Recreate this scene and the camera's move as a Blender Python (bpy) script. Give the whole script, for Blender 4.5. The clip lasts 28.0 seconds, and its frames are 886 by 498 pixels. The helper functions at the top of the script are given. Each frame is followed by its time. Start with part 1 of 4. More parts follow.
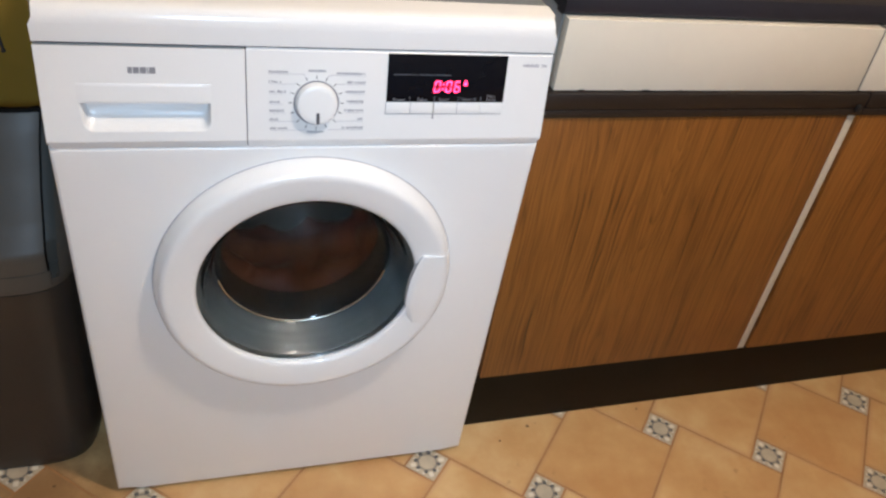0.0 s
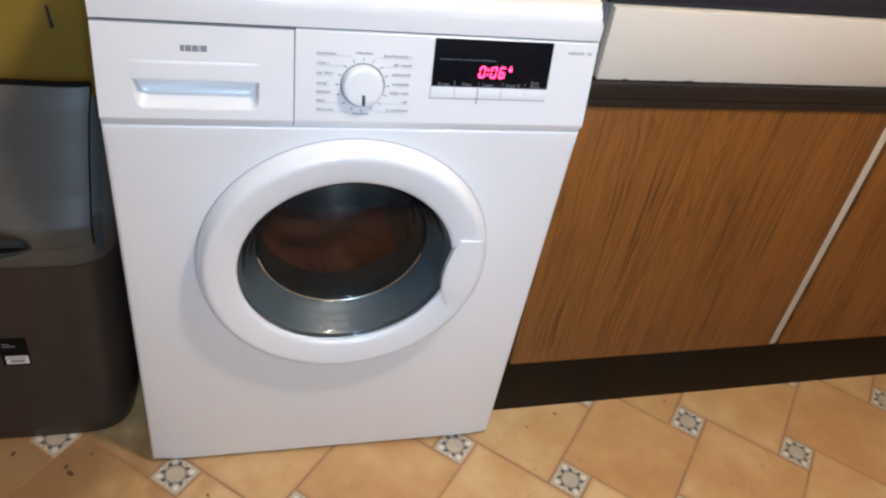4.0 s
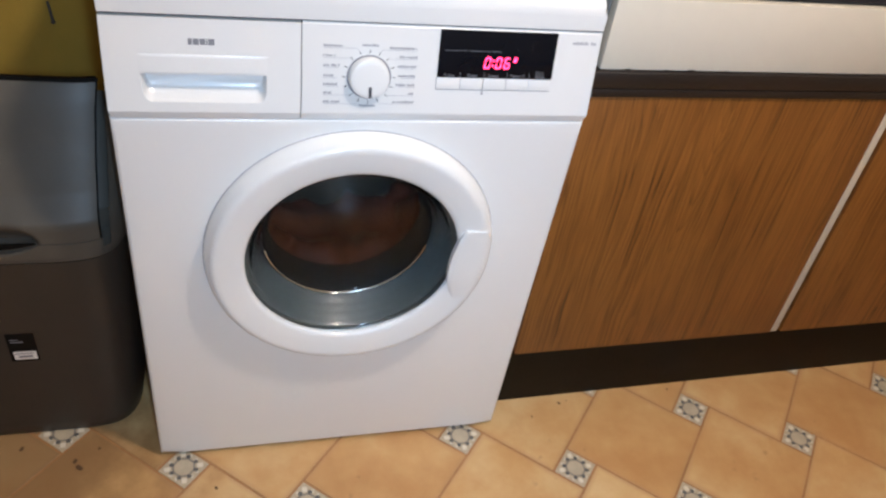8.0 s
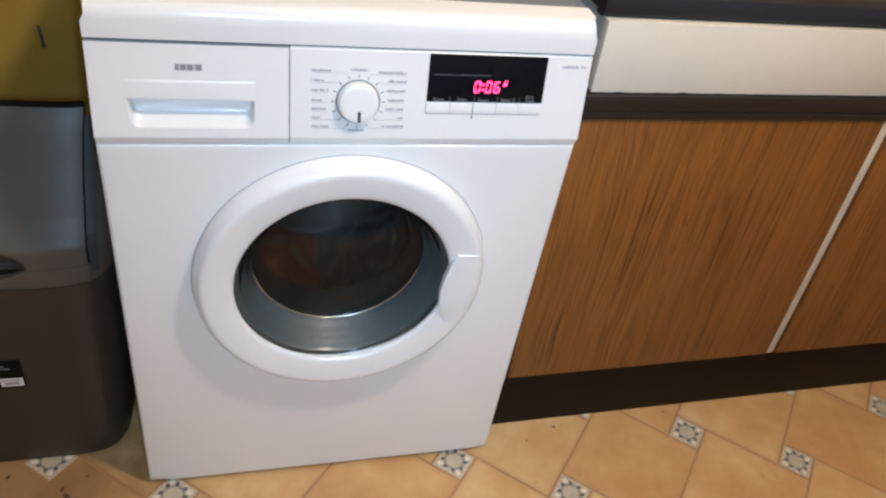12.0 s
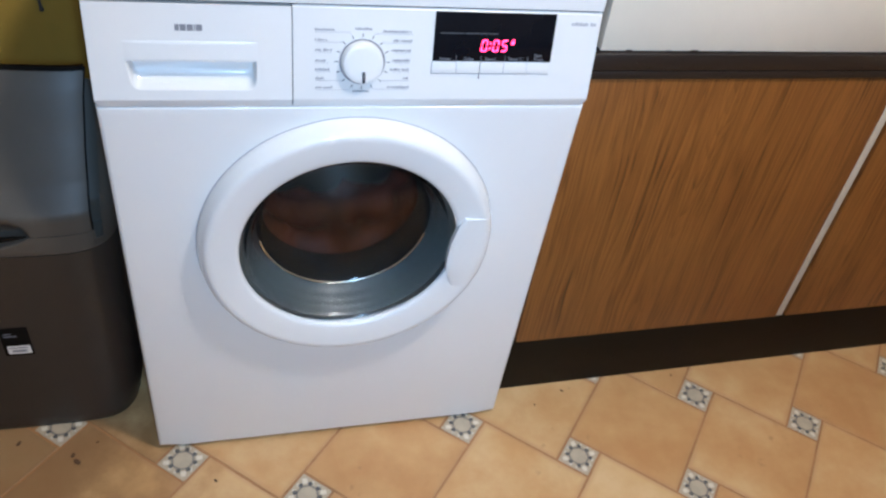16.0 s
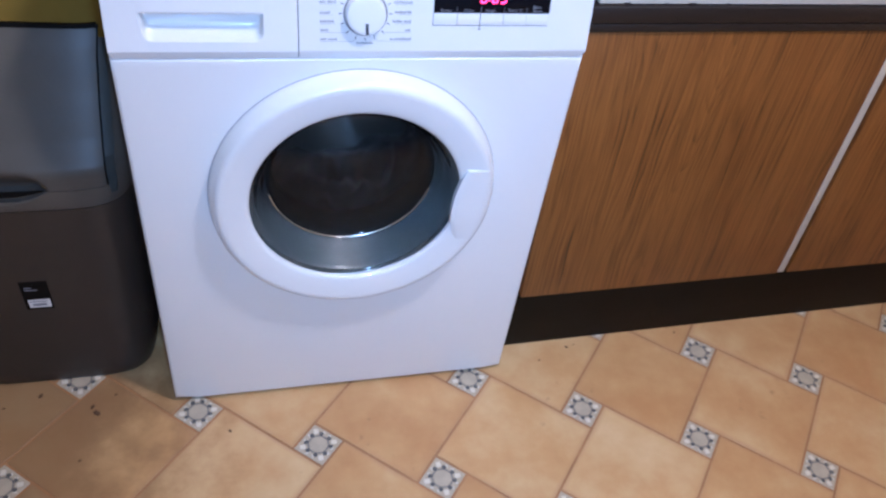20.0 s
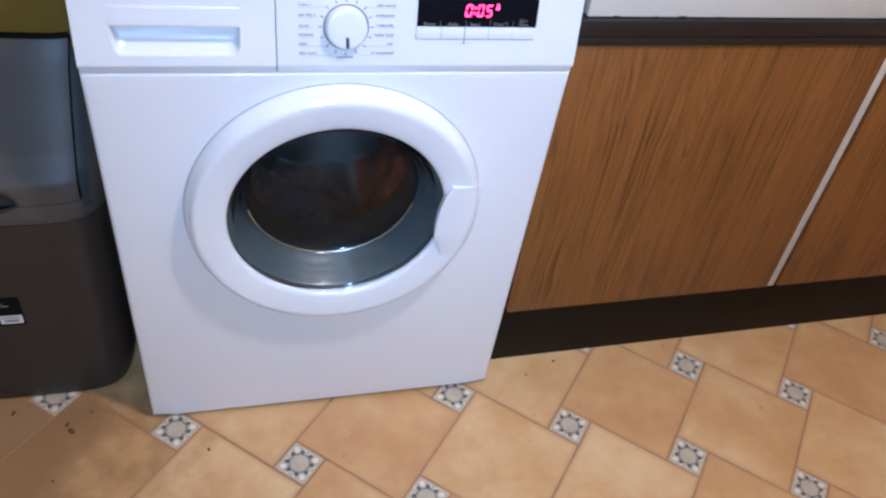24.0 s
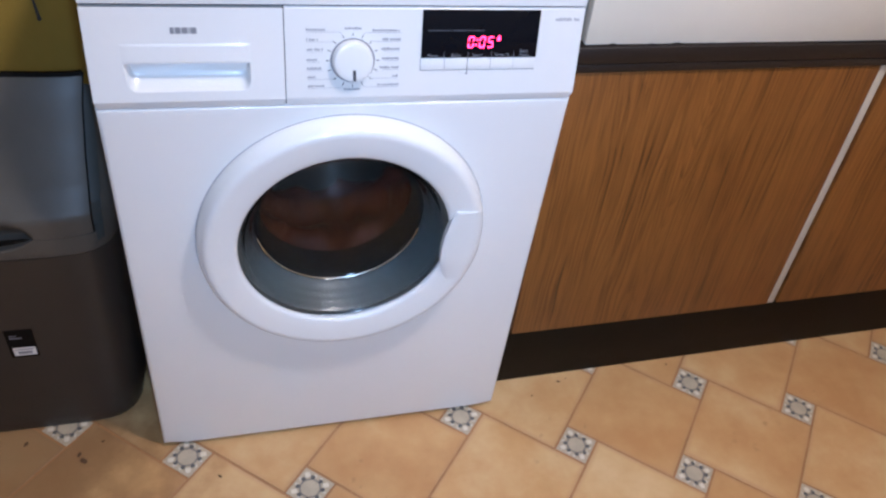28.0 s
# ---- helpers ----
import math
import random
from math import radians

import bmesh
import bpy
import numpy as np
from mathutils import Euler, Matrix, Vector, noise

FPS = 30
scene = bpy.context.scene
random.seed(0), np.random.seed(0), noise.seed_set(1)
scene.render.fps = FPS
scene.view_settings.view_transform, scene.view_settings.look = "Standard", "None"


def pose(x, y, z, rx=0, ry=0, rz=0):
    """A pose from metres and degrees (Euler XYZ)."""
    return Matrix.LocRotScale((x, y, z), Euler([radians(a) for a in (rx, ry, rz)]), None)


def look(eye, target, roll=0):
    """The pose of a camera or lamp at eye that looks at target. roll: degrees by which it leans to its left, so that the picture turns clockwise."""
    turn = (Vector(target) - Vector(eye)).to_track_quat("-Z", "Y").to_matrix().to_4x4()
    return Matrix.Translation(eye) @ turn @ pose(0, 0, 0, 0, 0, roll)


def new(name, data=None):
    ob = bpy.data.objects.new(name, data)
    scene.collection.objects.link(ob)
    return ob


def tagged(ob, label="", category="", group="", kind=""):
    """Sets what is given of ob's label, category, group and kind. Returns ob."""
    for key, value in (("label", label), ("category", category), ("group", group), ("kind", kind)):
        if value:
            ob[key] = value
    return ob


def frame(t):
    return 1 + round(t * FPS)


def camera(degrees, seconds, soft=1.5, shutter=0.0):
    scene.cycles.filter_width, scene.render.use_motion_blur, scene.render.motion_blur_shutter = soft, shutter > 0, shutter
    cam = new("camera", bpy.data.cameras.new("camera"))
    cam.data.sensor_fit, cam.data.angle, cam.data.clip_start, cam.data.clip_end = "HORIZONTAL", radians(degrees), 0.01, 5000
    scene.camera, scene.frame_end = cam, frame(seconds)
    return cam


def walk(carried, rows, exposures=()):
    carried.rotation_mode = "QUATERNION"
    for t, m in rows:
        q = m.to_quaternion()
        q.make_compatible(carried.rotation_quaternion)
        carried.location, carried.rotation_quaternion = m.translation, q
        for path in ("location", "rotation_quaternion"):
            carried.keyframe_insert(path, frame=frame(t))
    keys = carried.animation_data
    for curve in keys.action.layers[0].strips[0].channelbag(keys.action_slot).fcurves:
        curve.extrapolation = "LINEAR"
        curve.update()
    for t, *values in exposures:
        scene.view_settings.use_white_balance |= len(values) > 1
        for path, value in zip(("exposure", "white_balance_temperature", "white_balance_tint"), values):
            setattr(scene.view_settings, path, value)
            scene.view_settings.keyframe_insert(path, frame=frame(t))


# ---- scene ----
cam = camera(59.44, 28.0, 2.4)
PATH = [
    (0, (-0.1237, -0.8306, 1.1943), (0.4392, 0.6424, -0.0349), 10.3),
    (0.5, (-0.1256, -0.8102, 1.1939), (0.4814, 0.6489, -0.0311), 11.9),
    (1, (-0.1192, -0.8134, 1.1938), (0.4868, 0.6163, -0.0666), 11.34),
    (1.5, (-0.1225, -0.8335, 1.1924), (0.4621, 0.5918, -0.0832), 10.6),
    (2, (-0.1324, -0.8213, 1.1943), (0.3675, 0.6229, -0.0953), 10.2),
    (2.5, (-0.1412, -0.8244, 1.1894), (0.3862, 0.6108, -0.0996), 10.71),
    (3, (-0.1385, -0.8268, 1.1911), (0.3953, 0.6063, -0.0984), 10.62),
    (3.5, (-0.1461, -0.8354, 1.1938), (0.3568, 0.6314, -0.0693), 10.71),
    (5.5, (-0.1446, -0.8246, 1.1902), (0.3804, 0.6325, -0.0748), 11.92),
    (6, (-0.1452, -0.823, 1.1909), (0.3759, 0.6342, -0.076), 11.89),
    (6.5, (-0.1475, -0.8258, 1.1884), (0.3731, 0.6345, -0.0756), 11.82),
    (7, (-0.1479, -0.8316, 1.1901), (0.372, 0.6182, -0.0861), 11.5),
    (7.5, (-0.156, -0.8427, 1.1918), (0.3552, 0.6132, -0.0809), 10.8),
    (8, (-0.1622, -0.8401, 1.1915), (0.3533, 0.6147, -0.0802), 10.62),
    (8.5, (-0.1639, -0.8395, 1.1953), (0.3547, 0.6269, -0.0621), 10.2),
    (9, (-0.167, -0.8331, 1.1924), (0.3231, 0.6269, -0.0828), 10.56),
    (9.5, (-0.1622, -0.8366, 1.1913), (0.3105, 0.6306, -0.084), 9.7),
    (10, (-0.1522, -0.8265, 1.1951), (0.313, 0.6493, -0.0724), 8.54),
    (10.5, (-0.1479, -0.8128, 1.1937), (0.3126, 0.6556, -0.0835), 9.21),
    (11, (-0.1483, -0.8056, 1.1905), (0.3196, 0.6605, -0.0864), 9.49),
    (11.5, (-0.1567, -0.8011, 1.1876), (0.3243, 0.679, -0.0682), 10.26),
    (12, (-0.1509, -0.8291, 1.1936), (0.3729, 0.6543, -0.0428), 10.34),
    (12.5, (-0.1553, -0.8361, 1.1928), (0.3617, 0.6376, -0.0573), 11.45),
    (14.5, (-0.151, -0.8483, 1.1793), (0.3599, 0.5747, -0.1302), 10.21),
    (15, (-0.1469, -0.8362, 1.1818), (0.39, 0.5815, -0.1233), 10.1),
    (15.5, (-0.1469, -0.8332, 1.1842), (0.36, 0.6036, -0.1106), 9.18),
    (16, (-0.1504, -0.8216, 1.1819), (0.3567, 0.6086, -0.1213), 9.95),
    (16.5, (-0.1571, -0.8086, 1.1793), (0.3601, 0.6018, -0.1405), 11.28),
    (17, (-0.1664, -0.8017, 1.1756), (0.3573, 0.5984, -0.1533), 11.81),
    (17.5, (-0.1658, -0.799, 1.1728), (0.3749, 0.6038, -0.1473), 12.1),
    (18, (-0.1711, -0.826, 1.1729), (0.3093, 0.5894, -0.157), 12.12),
    (18.5, (-0.1878, -0.8519, 1.1703), (0.2565, 0.5861, -0.1473), 13.2),
    (19, (-0.1779, -0.8621, 1.163), (0.3235, 0.5257, -0.1863), 14.46),
    (19.5, (-0.1628, -0.8445, 1.1635), (0.3677, 0.5241, -0.1947), 14.93),
    (20, (-0.1493, -0.8747, 1.1725), (0.3247, 0.5294, -0.171), 9),
    (20.5, (-0.1502, -0.8742, 1.1714), (0.3217, 0.5166, -0.1854), 9.46),
    (21, (-0.1496, -0.8794, 1.1719), (0.2817, 0.5303, -0.1798), 8.23),
    (21.5, (-0.1529, -0.8688, 1.171), (0.2925, 0.5388, -0.1776), 8.33),
    (23.5, (-0.1259, -0.836, 1.173), (0.3988, 0.5419, -0.1784), 9.04),
    (24, (-0.1324, -0.8388, 1.1739), (0.3666, 0.5578, -0.1686), 9.86),
    (24.5, (-0.1267, -0.8318, 1.1806), (0.3518, 0.5689, -0.1647), 9.3),
    (25, (-0.1275, -0.8326, 1.1826), (0.3387, 0.5883, -0.1461), 9.55),
    (25.5, (-0.1372, -0.8317, 1.1829), (0.3411, 0.5909, -0.1397), 10.84),
    (26, (-0.1463, -0.8329, 1.1847), (0.3302, 0.5866, -0.1414), 10.65),
    (26.5, (-0.1496, -0.8383, 1.1829), (0.3245, 0.5952, -0.1296), 9.86),
    (27, (-0.148, -0.8457, 1.1869), (0.3221, 0.5789, -0.1367), 7.79),
    (27.5, (-0.146, -0.8523, 1.1894), (0.3392, 0.5774, -0.1223), 7.41),
    (28, (-0.1492, -0.8524, 1.1892), (0.3583, 0.583, -0.1072), 8.57),
]
EXPOSURES = [(0, -0.08, 6200, 17), (2, 0.0, 5820, 17), (7, -0.01, 6080, 18), (10, -0.02, 5950, 16), (12.5, -0.03, 6000, 16), (14.5, 0.02, 6000, 17), (15, 0.02, 5900, 18), (16, 0.04, 5350, 14), (17, 0.05, 5480, 19), (18, 0.05, 5230, 16), (18.5, 0.05, 5150, 16), (19, 0.06, 5000, 18), (20, 0.03, 4820, 24), (21, 0.0, 4750, 24), (24, 0.07, 5080, 21), (25, 0.03, 5050, 20), (27, -0.04, 4960, 21), (28, -0.05, 5300, 22)]
walk(cam, [(t, look(eye, target, roll)) for t, eye, target, roll in PATH], EXPOSURES)

# ---- light: a closed kitchen at night ----
world = bpy.data.worlds.new("world")
scene.world = world
world.use_nodes = True
world.node_tree.nodes["Background"].inputs[0].default_value = (0.02, 0.02, 0.02, 1)
world.node_tree.nodes["Background"].inputs[1].default_value = 0.3


def bulb(name, place, watts, colour, radius):
    lamp = bpy.data.lights.new(name, "POINT")
    lamp.energy, lamp.color, lamp.shadow_soft_size = watts, colour, radius
    ob = new(name, lamp)
    ob.location = place
    return ob


# a warm ceiling bulb, and the small cool torch of the filming phone, just behind and beside its lens
bulb("warm_bulb", (0.6, -0.61, 2.33), 84, (1.0, 0.85, 0.65), 0.085)
torch = bpy.data.lights.new("phone_torch", "AREA")
torch.shape, torch.size, torch.spread = "DISK", 0.05, radians(112)
torch.energy, torch.color = 4.9, (0.53, 0.79, 1.0)
new("phone_torch", torch).matrix_world = look((-0.11, -0.98, 1.26), (0.5, 0.25, -0.1))


# ---- materials ----
def shader(name, base, rough=0.5, metal=0.0, vary=0.12, scale=8.0, bump=0.0, bump_scale=60.0, coat=0.0, coat_rough=0.1, per_object=0.0, stretch=(1, 1, 1)):
    """A Principled material whose colour wanders by vary at two scales, with a fine relief."""
    m = bpy.data.materials.new(name)
    m.use_nodes = True
    n, l = m.node_tree.nodes, m.node_tree.links
    p = n["Principled BSDF"]
    p.inputs["Roughness"].default_value, p.inputs["Metallic"].default_value = rough, metal
    p.inputs["Coat Weight"].default_value = coat
    p.inputs["Coat Roughness"].default_value = coat_rough
    c = n.new("ShaderNodeTexCoord")
    g = n.new("ShaderNodeMapping")
    g.inputs["Scale"].default_value = stretch
    l.new(c.outputs["Object"], g.inputs["Vector"])
    big, small = n.new("ShaderNodeTexNoise"), n.new("ShaderNodeTexNoise")
    big.inputs["Scale"].default_value, small.inputs["Scale"].default_value = scale, scale * 9
    big.inputs["Detail"].default_value, small.inputs["Detail"].default_value = 4, 3
    l.new(g.outputs["Vector"], big.inputs["Vector"])
    l.new(g.outputs["Vector"], small.inputs["Vector"])
    add = n.new("ShaderNodeMath")
    add.operation = "MULTIPLY_ADD"
    l.new(small.outputs["Fac"], add.inputs[0])
    add.inputs[1].default_value = 0.4
    l.new(big.outputs["Fac"], add.inputs[2])
    value = add.outputs[0]
    if per_object:
        info = n.new("ShaderNodeObjectInfo")
        more = n.new("ShaderNodeMath")
        more.operation = "MULTIPLY_ADD"
        l.new(info.outputs["Random"], more.inputs[0])
        more.inputs[1].default_value = per_object
        l.new(value, more.inputs[2])
        value = more.outputs[0]
    ramp = n.new("ShaderNodeMapRange")
    ramp.inputs["From Min"].default_value, ramp.inputs["From Max"].default_value = 0.4, 1.0 + per_object
    ramp.inputs["To Min"].default_value, ramp.inputs["To Max"].default_value = 1 - vary, 1 + vary
    l.new(value, ramp.inputs["Value"])
    mix = n.new("ShaderNodeVectorMath")
    mix.operation = "SCALE"
    mix.inputs[0].default_value = base[:3]
    l.new(ramp.outputs["Result"], mix.inputs["Scale"])
    l.new(mix.outputs["Vector"], p.inputs["Base Color"])
    if bump:
        b, t = n.new("ShaderNodeBump"), n.new("ShaderNodeTexNoise")
        t.inputs["Scale"].default_value, t.inputs["Detail"].default_value = bump_scale, 4
        l.new(g.outputs["Vector"], t.inputs["Vector"])
        b.inputs["Strength"].default_value, b.inputs["Distance"].default_value = bump, 0.002
        l.new(t.outputs["Fac"], b.inputs["Height"])
        l.new(b.outputs["Normal"], p.inputs["Normal"])
    return m


def wood_laminate(name):
    """Teak-patterned laminate: thin dark growth lines that run upright and close into pointed arches, over a fine fibre."""
    m = shader(name, (0.3, 0.11, 0.025), 0.42, 0, 0.1, 3)
    n, l = m.node_tree.nodes, m.node_tree.links
    p = n["Principled BSDF"]
    place = n.new("ShaderNodeNewGeometry")

    def stretched(scale, drawn, detail, rough=0.5):
        g, t = n.new("ShaderNodeMapping"), n.new("ShaderNodeTexNoise")
        g.inputs["Scale"].default_value = (1, 0.0, drawn)
        l.new(place.outputs["Position"], g.inputs["Vector"])
        l.new(g.outputs["Vector"], t.inputs["Vector"])
        t.inputs["Scale"].default_value, t.inputs["Detail"].default_value, t.inputs["Roughness"].default_value = scale, detail, rough
        return t.outputs["Fac"]

    def maths(kind, a, b, c=None):
        o = n.new("ShaderNodeMath")
        o.operation = kind
        for k, v in enumerate((a, b, c)):
            if v is None:
                continue
            if isinstance(v, (int, float)):
                o.inputs[k].default_value = v
            else:
                l.new(v, o.inputs[k])
        return o.outputs[0]

    across = n.new("ShaderNodeSeparateXYZ")
    l.new(place.outputs["Position"], across.inputs[0])
    def lines(scale, drawn, thin, wander):
        """Thin wandering lines, where a drawn-out noise passes its middle value."""
        shifted = maths("MULTIPLY_ADD", wander, 0.035, across.outputs[0])
        v, t = n.new("ShaderNodeCombineXYZ"), n.new("ShaderNodeTexNoise")
        l.new(shifted, v.inputs[0])
        l.new(maths("MULTIPLY", across.outputs[2], drawn), v.inputs[2])
        l.new(v.outputs[0], t.inputs["Vector"])
        t.inputs["Scale"].default_value, t.inputs["Detail"].default_value, t.inputs["Roughness"].default_value = scale, 1.5, 0.5
        off = maths("ABSOLUTE", maths("SUBTRACT", t.outputs["Fac"], 0.5), 0)
        return maths("MAXIMUM", maths("MULTIPLY_ADD", off, -thin, 1), 0)

    figure = stretched(8, 0.06, 2.0, 0.4)
    sway = stretched(7, 0.35, 2)
    fibre = stretched(260, 0.025, 4, 0.6)
    pores = stretched(95, 0.05, 3)
    tone = stretched(11, 0.12, 2)
    patch = stretched(17, 0.22, 2)
    # one pointed figure in the first door: the lines bend round its heart
    off = maths("MULTIPLY", maths("ADD", across.outputs[0], -0.575), 26)
    hump = maths("POWER", 2.718, maths("MULTIPLY", maths("MULTIPLY", off, off), -1))
    arch = maths("MULTIPLY", hump, maths("MULTIPLY_ADD", across.outputs[2], -24, maths("MULTIPLY", figure, 9)))
    saw = maths("FRACT", maths("MULTIPLY_ADD", pores, 0.9, maths("MULTIPLY_ADD", figure, 22, maths("MULTIPLY_ADD", sway, 5, maths("MULTIPLY_ADD", across.outputs[0], 105, arch)))), 0)
    rings = maths("MULTIPLY", maths("POWER", saw, 4), maths("MAXIMUM", maths("MULTIPLY_ADD", patch, 2.2, -0.6), 0.2))
    coarse = maths("MULTIPLY", lines(95, 0.02, 26, sway), maths("MAXIMUM", maths("MULTIPLY_ADD", patch, 2.0, -0.4), 0.2))
    fine = lines(150, 0.03, 12, sway)
    total = maths("MULTIPLY_ADD", rings, 0.4, maths("MULTIPLY_ADD", coarse, 0.34, maths("MULTIPLY_ADD", fine, 0.16, maths("MULTIPLY_ADD", fibre, -0.42, maths("MULTIPLY_ADD", tone, -0.22, 0.5)))))
    ramp = n.new("ShaderNodeValToRGB")
    e = ramp.color_ramp.elements
    e[0].position, e[0].color = 0.12, (0.245, 0.093, 0.0155, 1)
    e[1].position, e[1].color = 0.8, (0.05, 0.014, 0.003, 1)
    mid = e.new(0.42)
    mid.color = (0.158, 0.055, 0.0082, 1)
    l.new(total, ramp.inputs["Fac"])
    l.new(ramp.outputs["Color"], p.inputs["Base Color"])
    b = n.new("ShaderNodeBump")
    b.inputs["Strength"].default_value, b.inputs["Distance"].default_value = 0.12, 0.001
    l.new(fibre, b.inputs["Height"])
    l.new(b.outputs["Normal"], p.inputs["Normal"])
    return m


def glow(name, colour, strength):
    m = bpy.data.materials.new(name)
    m.use_nodes = True
    p = m.node_tree.nodes["Principled BSDF"]
    p.inputs["Base Color"].default_value = (*colour, 1)
    p.inputs["Emission Color"].default_value = (*colour, 1)
    p.inputs["Emission Strength"].default_value = strength
    return m


def clear_glass(name, tint):
    m = bpy.data.materials.new(name)
    m.use_nodes = True
    p = m.node_tree.nodes["Principled BSDF"]
    p.inputs["Base Color"].default_value = (*tint, 1)
    p.inputs["Roughness"].default_value = 0.08
    p.inputs["Transmission Weight"].default_value = 1
    p.inputs["IOR"].default_value = 1.235
    return m


ENAMEL = shader("white_enamel", (0.8, 0.8, 0.79), 0.35, 0, 0.015, 3, 0.012, 120, 0.9, 0.1)
GLOSS = shader("white_gloss_laminate", (0.8, 0.8, 0.79), 0.17, 0, 0.015, 3, 0.01, 120, 0.0)
PLASTIC = shader("white_plastic", (0.78, 0.78, 0.77), 0.36, 0, 0.015, 4, 0.012, 150, 0.9, 0.09)
GREY_TOP = shader("grey_top_laminate", (0.14, 0.16, 0.18), 0.5, 0, 0.08, 30, 0.05, 200)
GAP = shader("dark_gap", (0.05, 0.05, 0.05), 0.7)
PRINT = shader("grey_print", (0.22, 0.22, 0.24), 0.6)
DARK_PRINT = shader("dark_print", (0.05, 0.05, 0.06), 0.5)
PALE_PRINT_AND_SHADE = shader("pale_print", (0.4, 0.4, 0.43), 0.6)
NAME_PRINT = shader("name_print", (0.3, 0.3, 0.33), 0.6)
FILM_PRINT = shader("dim_print", (0.09, 0.1, 0.12), 0.6)
FAINT_PRINT = shader("faint_print", (0.62, 0.62, 0.63), 0.6)
SCREEN = shader("black_screen", (0.004, 0.005, 0.008), 0.12)
SCREEN.node_tree.nodes["Principled BSDF"].inputs["Specular IOR Level"].default_value = 0.2
LED = glow("pink_led", (1.0, 0.03, 0.11), 8.0)
# black for the shade in seal mouth and lid gaps, and the sticker
BLACK_AND_SHADE = shader("wet_black_rubber", (0.004, 0.004, 0.004), 0.6)
RUBBER = shader("grey_rubber", (0.031, 0.036, 0.036), 0.4, 0, 0.15, 12, 0.1, 90)
GLASS = clear_glass("door_glass", (0.93, 0.95, 0.95))
STEEL = shader("drum_steel", (0.25, 0.26, 0.27), 0.3, 1.0, 0.1, 20)
GLINT = shader("bright_steel", (0.8, 0.78, 0.72), 0.15, 1.0, 0.05, 20)
RED_CLOTH = shader("red_brown_cloth", (0.048, 0.007, 0.0025), 0.55, 0, 0.35, 14, 0.6, 60)
NAVY_CLOTH = shader("navy_cloth", (0.005, 0.006, 0.008), 0.28, 0, 0.3, 14, 0.6, 60)
for m in (RED_CLOTH, BLACK_AND_SHADE):
    m.node_tree.nodes["Principled BSDF"].inputs["Specular IOR Level"].default_value = 0.12
BIN = shader("grey_bin_plastic", (0.035, 0.0298, 0.025), 0.38, 0, 0.12, 6, 0.08, 300)
BIN_LID = shader("lid_plastic", (0.085, 0.077, 0.064), 0.45, 0, 0.1, 6, 0.08, 300)
BLACK = shader("black_plastic", (0.012, 0.012, 0.012), 0.4)
STICKER = shader("white_sticker", (0.75, 0.73, 0.7), 0.5)
WOOD = wood_laminate("teak_laminate")
CREAM = shader("cream_laminate", (0.66, 0.61, 0.51), 0.35, 0, 0.04, 5, 0.03, 80)
RAIL = shader("dark_stained_wood", (0.017, 0.0115, 0.009), 0.4, 0, 0.35, 10, 0.1, 60, stretch=(0.2, 1, 1))
PLINTH = shader("black_brown_plinth", (0.009, 0.0055, 0.002), 0.6, 0, 0.25, 8, 0.08, 60)
PLINTH.node_tree.nodes["Principled BSDF"].inputs["Specular IOR Level"].default_value = 0.2
EDGE = shader("beige_edging", (0.5, 0.44, 0.34), 0.5, 0, 0.1, 12)
SIDE = shader("grey_side_panel", (0.42, 0.42, 0.4), 0.5, 0, 0.06, 8)
COUNTER = shader("dark_worktop", (0.012, 0.013, 0.022), 0.4, 0, 0.3, 30)
EDGING = shader("worktop_edging", (0.013, 0.0135, 0.021), 0.4, 0, 0.25, 20, stretch=(0.2, 1, 1))
WALL = shader("ochre_wall", (0.37, 0.25, 0.035), 0.75, 0, 0.08, 4, 0.25, 90)
ROOM = shader("cream_wall", (0.46, 0.42, 0.35), 0.8, 0, 0.05, 3, 0.2, 80)
CEILING = shader("ceiling_paint", (0.5, 0.49, 0.46), 0.85, 0, 0.03, 3)
GROUT = shader("brown_joint", (0.34, 0.165, 0.06), 0.6, 0, 0.25, 12)
